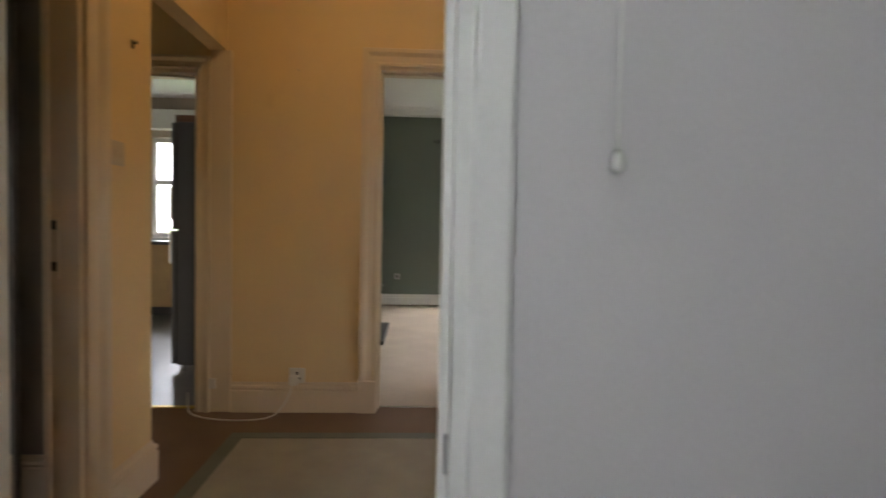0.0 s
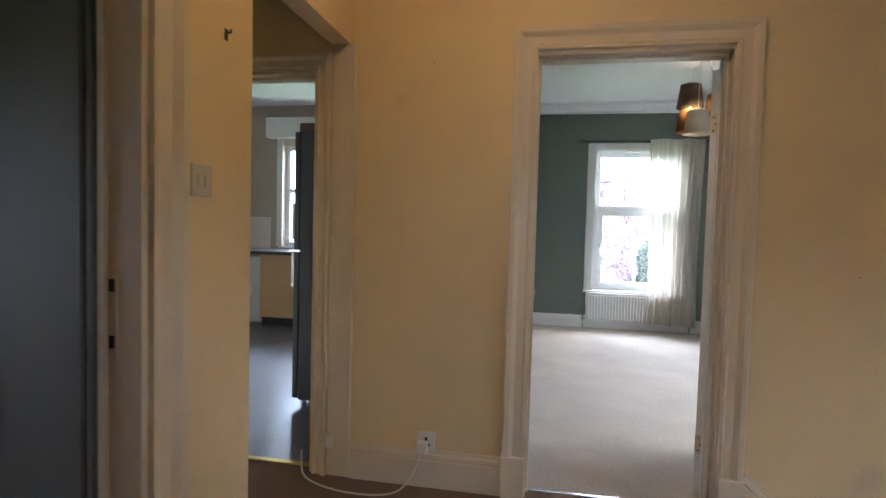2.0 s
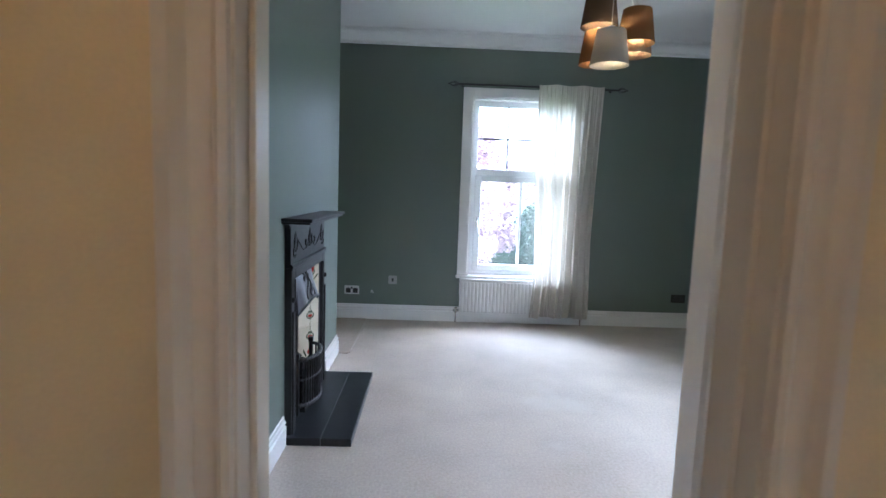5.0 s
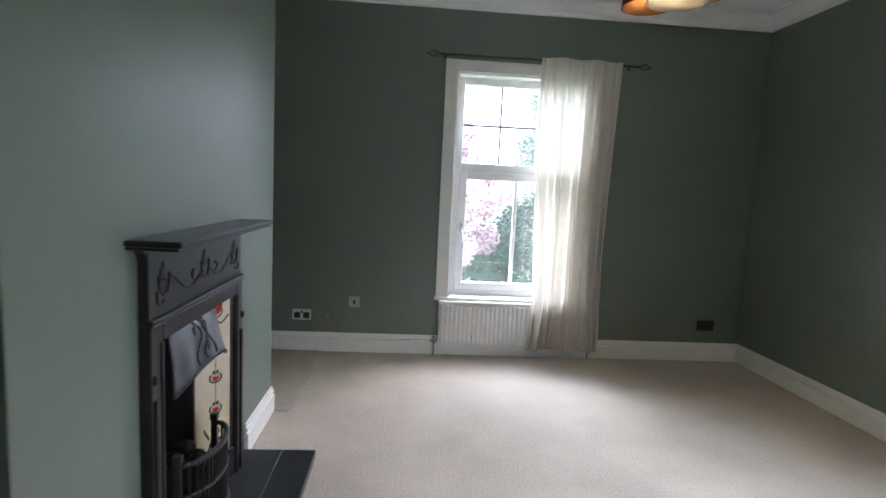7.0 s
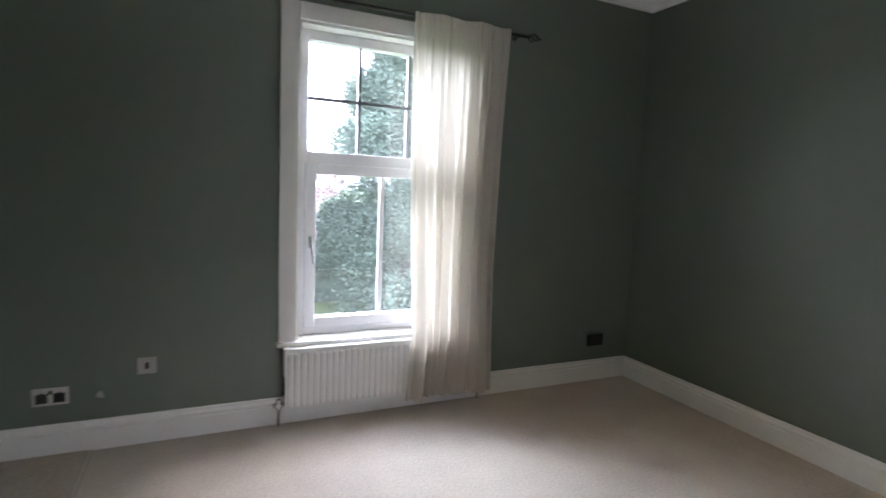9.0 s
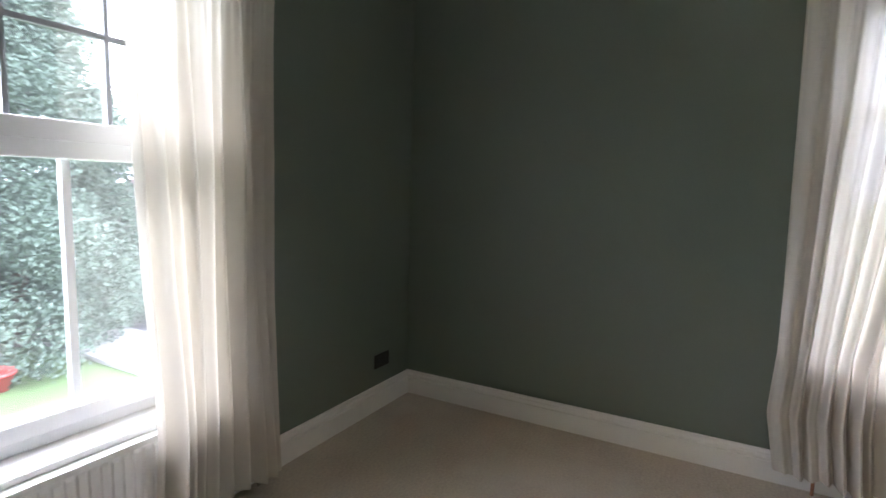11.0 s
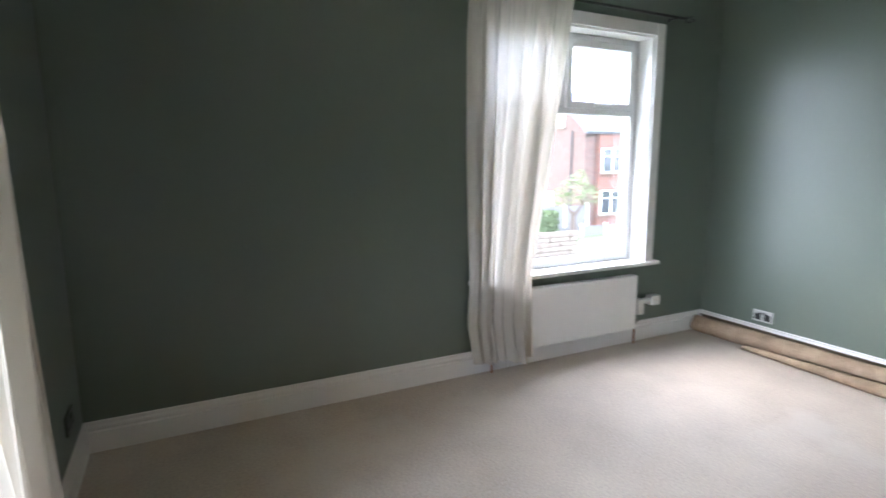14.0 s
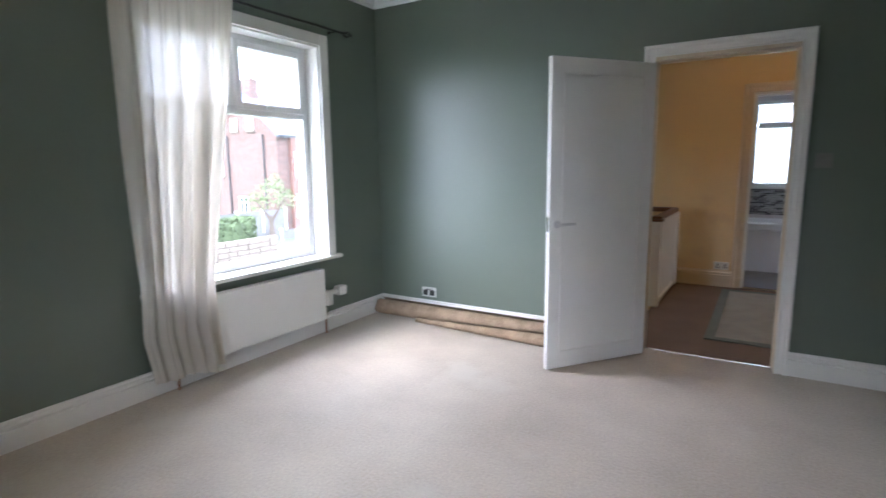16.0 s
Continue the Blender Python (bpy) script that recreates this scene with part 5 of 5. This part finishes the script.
def cupboard(label, m, w, d, h, doors=1, plinth=0.0, mat=M_OAK):
    t = thing("kitchen_cabinet", label, "cabinet", m, "kitchen cabinets")
    bm = bmesh.new()
    box(bm, 0, 0.02, plinth, w, d, h, 0.002)
    part("body", bm, mat, t)
    for i in range(doors):
        bm = bmesh.new()
        box(bm, i * w / doors + 0.002, 0, plinth + 0.003, (i + 1) * w / doors - 0.002, 0.019, h - 0.003, 0.003)
        dd = part("door", bm, mat, t)
        bm = bmesh.new()
        u = (i + 0.85) * w / doors
        tube(bm, (u, -0.025, h * 0.35), (u, -0.025, h * 0.35 + 0.12), 0.005, 8)
        part("handle", bm, M_CHROME, dd)
    if plinth:
        bm = bmesh.new()
        box(bm, 0, 0.06, 0, w, d, plinth)
        part("plinth", bm, M_DARKTOP, t)
    return t


cupboard("light oak wall cabinet above the worktop", Matrix.Translation((-4.30, 3.54, 1.29)), 0.54, 0.31, 0.84)
cupboard("light oak base cabinet under the worktop", Matrix.Translation((-4.32, 3.30, 0)), 0.49, 0.54, 0.845, 1, 0.10)
cupboard("light oak base cabinet beside the washing machine", Matrix.Translation((-3.22, 3.30, 0)), 1.2, 0.54, 0.845, 2, 0.10)
for z in (1.52, 1.895):
    t = thing("wall_shelf", "white bracketed shelf on the kitchen wall", "shelf", Matrix.Translation((-4.6, 3.44, z)), "kitchen shelves")
    bm = bmesh.new()
    box(bm, 0, -0.4, 0, 0.25, 0.4, 0.018, 0.002)
    part("board", bm, M_GLOSS, t)
    for y in (-0.25, 0.25):
        bm = bmesh.new()
        box(bm, 0, y - 0.01, -0.10, 0.012, y + 0.01, 0)
        box(bm, 0.012, y - 0.01, -0.015, 0.2, y + 0.01, 0)
        part("bracket", bm, M_GLOSS, t)
M_KTILE = material("pale_kitchen_tile", (0.78, 0.70, 0.63), 0.2, 0.05, 8, 60, 0.05)
ks = thing("tiled_splashback", "pale tiled splashback above the worktop", "tiles", Matrix.Translation((-4.585, 3.85, 0.887)), kind="structure")
bm = bmesh.new()
box(bm, 0.001, -0.008, 0.001, 0.149, -0.0005, 0.132)
kt = mesh_of("tile", bm, M_KTILE)
for i in range(8):
    for j in range(3):
        ob = new("tile", kt)
        ob.parent = ks
        ob.location = (i * 0.15, 0, j * 0.134)
# extended east behind the fridge, out of view, to admit more light
win4 = thing("window_4", "white kitchen window above the worktop", "window", kind="structure")
bm = bmesh.new()
rect_frame(bm, -3.22, -1.4, 0.92, 2.2, 0.06, 3.92, 3.98, "x")
box(bm, -3.16, 3.92, 1.60, -1.46, 3.98, 1.66, 0.004)
box(bm, -2.64, 3.92, 0.98, -2.58, 3.98, 1.60, 0.004)
part("window_frame", bm, M_PVC, win4)
bm = bmesh.new()
box(bm, -3.26, 3.80, 0.895, -1.36, 3.93, 0.92, 0.004)
part("window_sill", bm, M_GLOSS, win4)
bm = bmesh.new()
for a, b in ((-3.30, -3.222), (-1.398, -1.32)):
    box(bm, a, 3.83, 0.92, b, 3.85, 2.28, 0.003)
part("casing", bm, M_GLOSS, win4)
pane("pane", -3.18, -1.44, 0.96, 2.16, 3.945, "x", M_GLASS, win4)
bm = bmesh.new()
box(bm, -3.40, 3.72, 2.285, -1.8, 3.85, 2.53, 0.006)
tagged(part("pelmet", bm, M_GLOSS), "white boxed pelmet above the kitchen window", "pelmet")
# panes of windows that only let light in
win5 = thing("window_5", "plain white stairwell window", "window", kind="structure")
bm = bmesh.new()
rect_frame(bm, -1.50, -0.95, 0.45, 1.55, 0.04, XE + 0.09, XE + 0.15, "y")
part("window_frame", bm, M_PVC, win5)
pane("pane", -1.47, -0.98, 0.48, 1.52, XE + 0.12, "y", M_GLASS, win5)
# made-up opening, never in view, sized to brighten the grey room
win6 = thing("window_6", "unseen small window added to light the grey room", "window", kind="structure")
bm = bmesh.new()
rect_frame(bm, -2.4, -1.95, 1.1, 1.8, 0.05, -3.37, -3.32, "y")
part("window_frame", bm, M_PVC, win6)
pane("pane", -2.36, -1.99, 1.14, 1.76, -3.35, "y", M_GLASS, win6)
cable("cable", "painted heating pipe rising in the wall corner", [(-1.331, -1.03, 0.0), (-1.331, -1.03, 0.9), (-1.331, -1.03, 1.9), (-1.331, -1.03, HC)], 0.011, M_GREY, "pipe")
cable("cable", "painted heating pipe beside the first", [(-1.291, -1.03, 0.0), (-1.291, -1.03, 0.9), (-1.291, -1.03, 1.9), (-1.291, -1.03, HC)], 0.011, M_GREY, "pipe")

# ---- outdoors ----
GZ = -3.0
M_GRASS = material("lawn", (0.07, 0.11, 0.035), 0.9, 0.35, 0.8, 30, 0.5, depth=0.02)
M_ASPHALT = material("asphalt", (0.06, 0.06, 0.062), 0.85, 0.2, 1.0, 60, 0.4)
M_PAVE = material("paving", (0.26, 0.25, 0.24), 0.85, 0.15, 1.2, 40, 0.3)
M_BARK = material("bark", (0.09, 0.065, 0.05), 0.9, 0.3, 5, 40, 0.8)
M_STONE = material("garden_stone", (0.15, 0.12, 0.09), 0.9, 0.3, 3, 30, 0.6, depth=0.02)
M_SLATEROOF = material("slate_roof", (0.09, 0.095, 0.11), 0.6, 0.2, 2, 20, 0.4)
M_FENCE = material("weathered_fence", (0.13, 0.12, 0.115), 0.9, 0.2, 3, 30, 0.4)
M_WINDARK = material("dark_window_glass", (0.03, 0.035, 0.04), 0.08, 0.1, 2, 10, 0)
M_POTW = material("white_pot", (0.72, 0.72, 0.70), 0.5, 0.05, 6, 60, 0.1)
M_POTR = material("red_pot", (0.5, 0.06, 0.05), 0.5, 0.1, 6, 60, 0.1)
bm = bmesh.new()
box(bm, -900, -900, GZ - 0.4, 900, 900, GZ)
structure("ground", bm, M_GRASS, "mown garden lawn and verges", "ground")
bm = bmesh.new()
box(bm, 9.0, -150, GZ, 16.5, 150, GZ + 0.01)
structure("road", bm, M_ASPHALT, "grey asphalt street", "road")
for a, b in ((7.0, 9.0), (16.5, 18.6)):
    bm = bmesh.new()
    box(bm, a, -150, GZ, b, 150, GZ + 0.12, 0.02)
    structure("pavement", bm, M_PAVE, "grey paved footpath with a kerb", "pavement")


def leaf_cloud(name, mat, pts, size, rnd, parent, label=""):
    """Many small leaf blades at the given places, as one mesh."""
    vs, fs = [], []
    for p in pts:
        a, b = rnd.uniform(0, 6.28), rnd.uniform(-0.9, 0.9)
        s = size * rnd.uniform(0.6, 1.4)
        u = Vector((math.cos(a) * math.cos(b), math.sin(a) * math.cos(b), math.sin(b)))
        w = u.cross(Vector((rnd.uniform(-1, 1), rnd.uniform(-1, 1), rnd.uniform(-1, 1)))).normalized() * 0.55
        k = len(vs)
        vs += [p - u * s, p + w * s, p + u * s, p - w * s]
        fs.append((k, k + 1, k + 2, k + 3))
    me = bpy.data.meshes.new(name)
    me.from_pydata([tuple(v) for v in vs], [], fs)
    me.materials.append(mat)
    ob = new(name, me)
    ob.parent = parent
    if label:
        ob["label"] = label
    return ob


def foliage(name, c, c2):
    m = material(name, c, 0.8, 0.35, 1.5, 9, 0.0, spec=0.12, second=c2)
    return m


M_CONIFER = foliage("conifer_leaves", (0.085, 0.12, 0.09), (0.12, 0.155, 0.12))
M_BLOSSOM = foliage("pink_blossom", (0.36, 0.22, 0.25), (0.52, 0.39, 0.42))
M_SHRUB = foliage("shrub_leaves", (0.06, 0.085, 0.035), (0.10, 0.13, 0.06))
M_YELLOWLEAF = foliage("yellow_green_leaves", (0.115, 0.145, 0.07), (0.165, 0.19, 0.10))


def limb(bm, p, q, r0, r1):
    tube(bm, p, q, r0, 8, r1)


def tree(name, label, m, trunk_h, limbs, crown, n, leaf, mat, seed, cone=False):
    """crown: list of (centre, radius) clumps in local coordinates."""
    rnd = random.Random(seed)
    t = thing(name, label, "tree", m)
    bm = bmesh.new()
    limb(bm, (0, 0, 0), (0.1, 0.05, trunk_h), 0.22, 0.12)
    for q in limbs:
        limb(bm, (0.05, 0.02, trunk_h * 0.8), q, 0.09, 0.03)
    part("trunk", bm, M_BARK, t)
    pts = []
    tot = sum(r * r for _, r in crown)
    for c, r in crown:
        for _ in range(int(n * r * r / tot)):
            v = Vector((rnd.gauss(0, 1), rnd.gauss(0, 1), rnd.gauss(0, 1))).normalized() * r * rnd.uniform(0.55, 1.05)
            pts.append(Vector(c) + v)
    leaf_cloud("crown", mat, pts, leaf, rnd, t)
    return t


rt = random.Random(11)
clumps = []
for k in range(170):
    f = rt.uniform(0.0, 1.0) ** 0.9
    rad = 3.1 * (1 - f) ** 0.45 + 0.2
    a = rt.uniform(0, 6.28)
    rr = rad * rt.uniform(0.45, 0.9)
    clumps.append(((rr * math.cos(a), rr * math.sin(a), 0.6 + f * 10.2), 0.45 + 0.75 * (1 - f)))
tree("conifer_tree", "tall dense dark green conifer in the garden", Matrix.Translation((6.7, 18.6, GZ)), 5.0, [], clumps, 210000, 0.052, M_CONIFER, 5)
clumps = []
limbs = []
for k in range(52):
    a, e = rt.uniform(0, 6.28), rt.uniform(-0.5, 1.0)
    rr = rt.uniform(0.4, 2.2)
    p = (rr * math.cos(a), rr * math.sin(a), 3.6 + 2.6 * e)
    clumps.append((p, rt.uniform(0.35, 0.75)))
    if k % 3 == 0:
        limbs.append(p)
tree("cherry_tree", "cherry tree in full pink blossom", Matrix.Translation((1.3, 17.4, GZ)), 2.4, limbs, clumps, 45000, 0.06, M_BLOSSOM, 7)
tree("cherry_tree", "smaller pink blossoming cherry behind the conifer", Matrix.Translation((10.6, 19.5, GZ)), 2.2, limbs[:6], clumps[:18], 9000, 0.07, M_BLOSSOM, 9)


def hedge(label, x0, y0, x1, y1, h, n, mat, seed, leaf=0.07):
    rnd = random.Random(seed)
    t = thing("hedge", label, "hedge", Matrix.Translation((x0, y0, GZ)))
    bm = bmesh.new()
    box(bm, 0.1, 0.1, 0, x1 - x0 - 0.1, y1 - y0 - 0.1, h - 0.12, 0.1)
    part("core", bm, mat, t)
    pts = []
    for _ in range(n):
        p = Vector((rnd.uniform(0, x1 - x0), rnd.uniform(0, y1 - y0), rnd.uniform(0.05, h + 0.12 * rnd.random())))
        k = rnd.choice("xXyYz")
        if k == "x":
            p.x = rnd.uniform(-0.08, 0.12)
        elif k == "X":
            p.x = x1 - x0 - rnd.uniform(-0.08, 0.12)
        elif k == "y":
            p.y = rnd.uniform(-0.08, 0.12)
        elif k == "Y":
            p.y = y1 - y0 - rnd.uniform(-0.08, 0.12)
        else:
            p.z = h + rnd.uniform(-0.12, 0.1)
        pts.append(p)
    leaf_cloud("leaves", mat, pts, leaf, rnd, t)
    return t


hedge("trimmed green hedge at the end of the lawn", -6.0, 20.8, 16.0, 22.0, 2.6, 9000, M_CONIFER, 3, 0.12)
hedge("green garden hedge behind the stone wall", 20.2, -12.2, 21.5, -3.0, 2.0, 6500, M_SHRUB, 4, 0.09)
for (x, y), mt, lb in (((4.25, 15.7), M_POTW, "round white garden planter on the lawn"), ((4.95, 15.6), M_POTR, "round red garden planter on the lawn")):
    bm = bmesh.new()
    lathe(bm, [(0.0, 0.0), (0.24, 0.0), (0.36, 0.34), (0.39, 0.34), (0.39, 0.40), (0.35, 0.40), (0.33, 0.33), (0.0, 0.30)], 24)
    tagged(part("planter", bm, mt, None, "", True), lb, "planter", "garden planters").matrix_world = Matrix.Translation((x, y, GZ))
bm = bmesh.new()
sw = thing("garden_wall", "low rubble stone wall beside the street", "wall", Matrix.Translation((19.0, -12.4, GZ)))
rs = random.Random(2)
stone_meshes = []
for k in range(4):
    bm = bmesh.new()
    box(bm, 0, 0, 0, 0.35, 0.44 + 0.05 * k, 0.20, 0.03)
    stone_meshes.append(mesh_of("stone", bm, M_STONE))
for j in range(6):
    y = 0.0
    k = 0
    while y < 11.0:
        w = 0.44 + 0.05 * (k % 4)
        ob = new("stone", stone_meshes[k % 4])
        ob.parent = sw
        ob.location = (rs.uniform(-0.02, 0.02), y, j * 0.215)
        y += w + 0.02
        k += rs.choice((1, 2, 3))
def fence(label, x, y, bays, boards):
    """Panels of overlapping boards between posts, running north from x, y."""
    t = thing("fence", label, "fence", Matrix.Translation((x, y, GZ)))
    for i in range(bays + 1):
        bm = bmesh.new()
        box(bm, -0.07, i * 1.9 - 0.07, 0, 0.07, i * 1.9 + 0.07, 0.2 + boards * 0.19, 0.01)
        part("post", bm, M_POTW, t)
        if i < bays:
            for k in range(boards):
                bm = bmesh.new()
                box(bm, -0.02 - 0.01 * (k % 2), i * 1.9 + 0.07, 0.06 + k * 0.19, 0.02, i * 1.9 + 1.83, 0.06 + k * 0.19 + 0.2)
                part("board", bm, M_FENCE, t)


fence("low grey panelled fence with white posts", 24.6, -27.0, 6, 3)
fence("grey panelled garden fence beside the brick house", 27.6, -20.6, 5, 8)
tree("small_tree", "small tree with fresh yellow-green leaves", Matrix.Translation((24.2, -16.6, GZ)), 1.6, [(0.6, 0.5, 2.4), (-0.6, -0.4, 2.5)], [((0.0, 0.0, 2.9), 0.9), ((0.6, 0.5, 2.4), 0.6), ((-0.6, -0.6, 2.5), 0.65), ((0.2, -0.5, 3.5), 0.5)], 800, 0.08, M_YELLOWLEAF, 12)


def brickwork(name, c):
    """Brick courses with recessed pale joints, at real size."""
    m = bpy.data.materials.new(name)
    m.use_nodes = True
    n, l = m.node_tree.nodes, m.node_tree.links
    b = n["Principled BSDF"]
    b.inputs["Roughness"].default_value = 0.85
    tc, sep, com, br, bp = (n.new(k) for k in ("ShaderNodeTexCoord", "ShaderNodeSeparateXYZ", "ShaderNodeCombineXYZ", "ShaderNodeTexBrick", "ShaderNodeBump"))
    ad = n.new("ShaderNodeMath")
    ad.operation = 'ADD'
    l.new(tc.outputs["Object"], sep.inputs[0])
    l.new(sep.outputs[0], ad.inputs[0])
    l.new(sep.outputs[1], ad.inputs[1])
    l.new(ad.outputs[0], com.inputs[0])
    l.new(sep.outputs[2], com.inputs[1])
    l.new(com.outputs[0], br.inputs["Vector"])
    br.inputs["Scale"].default_value = 1.0
    br.inputs["Brick Width"].default_value, br.inputs["Row Height"].default_value = 0.225, 0.075
    br.inputs["Mortar Size"].default_value = 0.01
    br.inputs["Color1"].default_value = (*c, 1)
    br.inputs["Color2"].default_value = (*[v * 0.5 for v in c], 1)
    br.inputs["Mortar"].default_value = (0.12, 0.105, 0.092, 1)
    l.new(br.outputs[0], b.inputs["Base Color"])
    bp.inputs["Strength"].default_value, bp.inputs["Distance"].default_value = 0.6, 0.01
    bp.invert = True
    l.new(br.outputs[1], bp.inputs["Height"])
    l.new(bp.outputs[0], b.inputs["Normal"])
    return m


M_BRICK1, M_BRICK2 = brickwork("red_brick", (0.22, 0.075, 0.045)), brickwork("pale_red_brick", (0.165, 0.085, 0.064))


def house_window(parent, face, u, z, w, h, d):
    """A window on a west (w) or north (n) face; u along it, d the face's place."""
    bm = bmesh.new()
    fm = bmesh.new()
    if face == "n":
        box(bm, u, d + 0.02, z, u + w, d + 0.04, z + h)
        for a in ((u, z, u + 0.09, z + h), (u + w - 0.09, z, u + w, z + h), (u, z, u + w, z + 0.09), (u, z + h - 0.09, u + w, z + h), (u + w / 2 - 0.04, z, u + w / 2 + 0.04, z + h), (u, z + h * 0.65, u + w, z + h * 0.65 + 0.07)):
            box(fm, a[0], d + 0.03, a[1], a[2], d + 0.09, a[3])
    else:
        box(bm, d - 0.04, u, z, d - 0.02, u + w, z + h)
        for a in ((u, z, u + 0.09, z + h), (u + w - 0.09, z, u + w, z + h), (u, z, u + w, z + 0.09), (u, z + h - 0.09, u + w, z + h), (u + w / 2 - 0.04, z, u + w / 2 + 0.04, z + h), (u, z + h * 0.65, u + w, z + h * 0.65 + 0.07)):
            box(fm, d - 0.09, a[0], a[1], d - 0.03, a[2], a[3])
    wdw = part("window", fm, M_GLOSS, parent, "white framed window")
    part("glass", bm, M_WINDARK, wdw)
    sb = bmesh.new()
    if face == "n":
        box(sb, u - 0.1, d - 0.01, z - 0.12, u + w + 0.1, d + 0.14, z, 0.01)
    else:
        box(sb, d - 0.14, u - 0.1, z - 0.12, d + 0.01, u + w + 0.1, z, 0.01)
    part("sill", sb, M_STONE, wdw)


def house(label, x, y, w, l, eave, rise, wallmat, gable_n, bay=False):
    """x, y: the north-west corner; w to the east, l to the south."""
    t = thing("house", label, "house", Matrix.Translation((x, y, GZ)))
    bm = bmesh.new()
    box(bm, 0, -l, 0, w, 0, eave)
    if gable_n:
        for yy0, yy1 in ((-0.3, 0), (-l, -l + 0.3)):
            v = [bm.verts.new(p) for p in ((0, yy0, eave), (w, yy0, eave), (w / 2, yy0, eave + rise), (0, yy1, eave), (w, yy1, eave), (w / 2, yy1, eave + rise))]
            bm.faces.new((v[0], v[1], v[2]))
            bm.faces.new((v[3], v[5], v[4]))
            bm.faces.new((v[0], v[2], v[5], v[3]))
            bm.faces.new((v[1], v[4], v[5], v[2]))
    part("wall", bm, wallmat, t)
    for s in (0, 1):
        bm = bmesh.new()
        xa, xb = (-0.35, w / 2) if s == 0 else (w + 0.35, w / 2)
        za, zb = eave - 0.35 * rise / (w / 2), eave + rise
        v = [bm.verts.new(p) for p in ((xa, 0.25, za), (xa, -l - 0.25, za), (xb, -l - 0.25, zb), (xb, 0.25, zb), (xa, 0.25, za + 0.16), (xa, -l - 0.25, za + 0.16), (xb, -l - 0.25, zb + 0.16), (xb, 0.25, zb + 0.16))]
        for f in ((0, 1, 2, 3), (4, 7, 6, 5), (0, 4, 5, 1), (1, 5, 6, 2), (2, 6, 7, 3), (3, 7, 4, 0)):
            bm.faces.new([v[i] for i in f])
        part("roof", bm, M_SLATEROOF, t, "dark slate roof")
    for yy in (-0.9, -l + 0.9):
        bm = bmesh.new()
        box(bm, w / 2 - 0.5, yy - 0.35, eave + rise - 0.6, w / 2 + 0.5, yy + 0.35, eave + rise + 1.1, 0.02)
        ch = part("chimney", bm, wallmat, t)
        for k in (-0.25, 0.25):
            bm = bmesh.new()
            tube(bm, (w / 2 + k, yy, eave + rise + 1.08), (w / 2 + k, yy, eave + rise + 1.5), 0.13, 12, 0.10)
            part("chimney_pot", bm, M_BRICK1, ch)
    for u in (1.3, 5.1):
        bm = bmesh.new()
        tube(bm, (u, 0.08, 0), (u, 0.08, eave), 0.06, 8)
        part("downpipe", bm, M_BLACKMETAL, t)
    house_window(t, "n", 3.2, 0.9, 1.0, 1.4, 0)
    house_window(t, "n", min(6.6, w - 1.3), 3.7, 0.9, 1.3, 0)
    house_window(t, "n", w / 2 - 1.3, eave + 0.3, 0.7, 0.9, 0)
    house_window(t, "n", w / 2 + 0.4, eave + 0.3, 0.7, 0.9, 0)
    if bay:
        for k, yb in enumerate((-3.4, -8.0)):
            bm = bmesh.new()
            box(bm, -0.3, yb, 0, 0.05, yb + 2.4, eave - 0.2)
            part("bay", bm, M_BRICK1, t)
            for z in (0.8, 3.7):
                house_window(t, "w", yb + 0.2, z, 2.0, 1.7, -0.3)
    else:
        for yb in (-2.6, -6.4):
            for z in (0.9, 3.8):
                house_window(t, "w", yb, z, 1.3, 1.5, 0)
    bm = bmesh.new()
    box(bm, -0.42, -l, eave - 0.22, -0.30, 0.1, eave - 0.1)
    part("gutter", bm, M_BLACKMETAL, t)
    return t


house("pale brick house with a slate roof and red bay front", 28.6, -21.1, 7.0, 10.5, 6.6, 2.8, M_BRICK2, True, True)
house("red brick terraced house across the street", 43.0, -23.5, 8.0, 10.0, 5.6, 2.8, M_BRICK1, True)
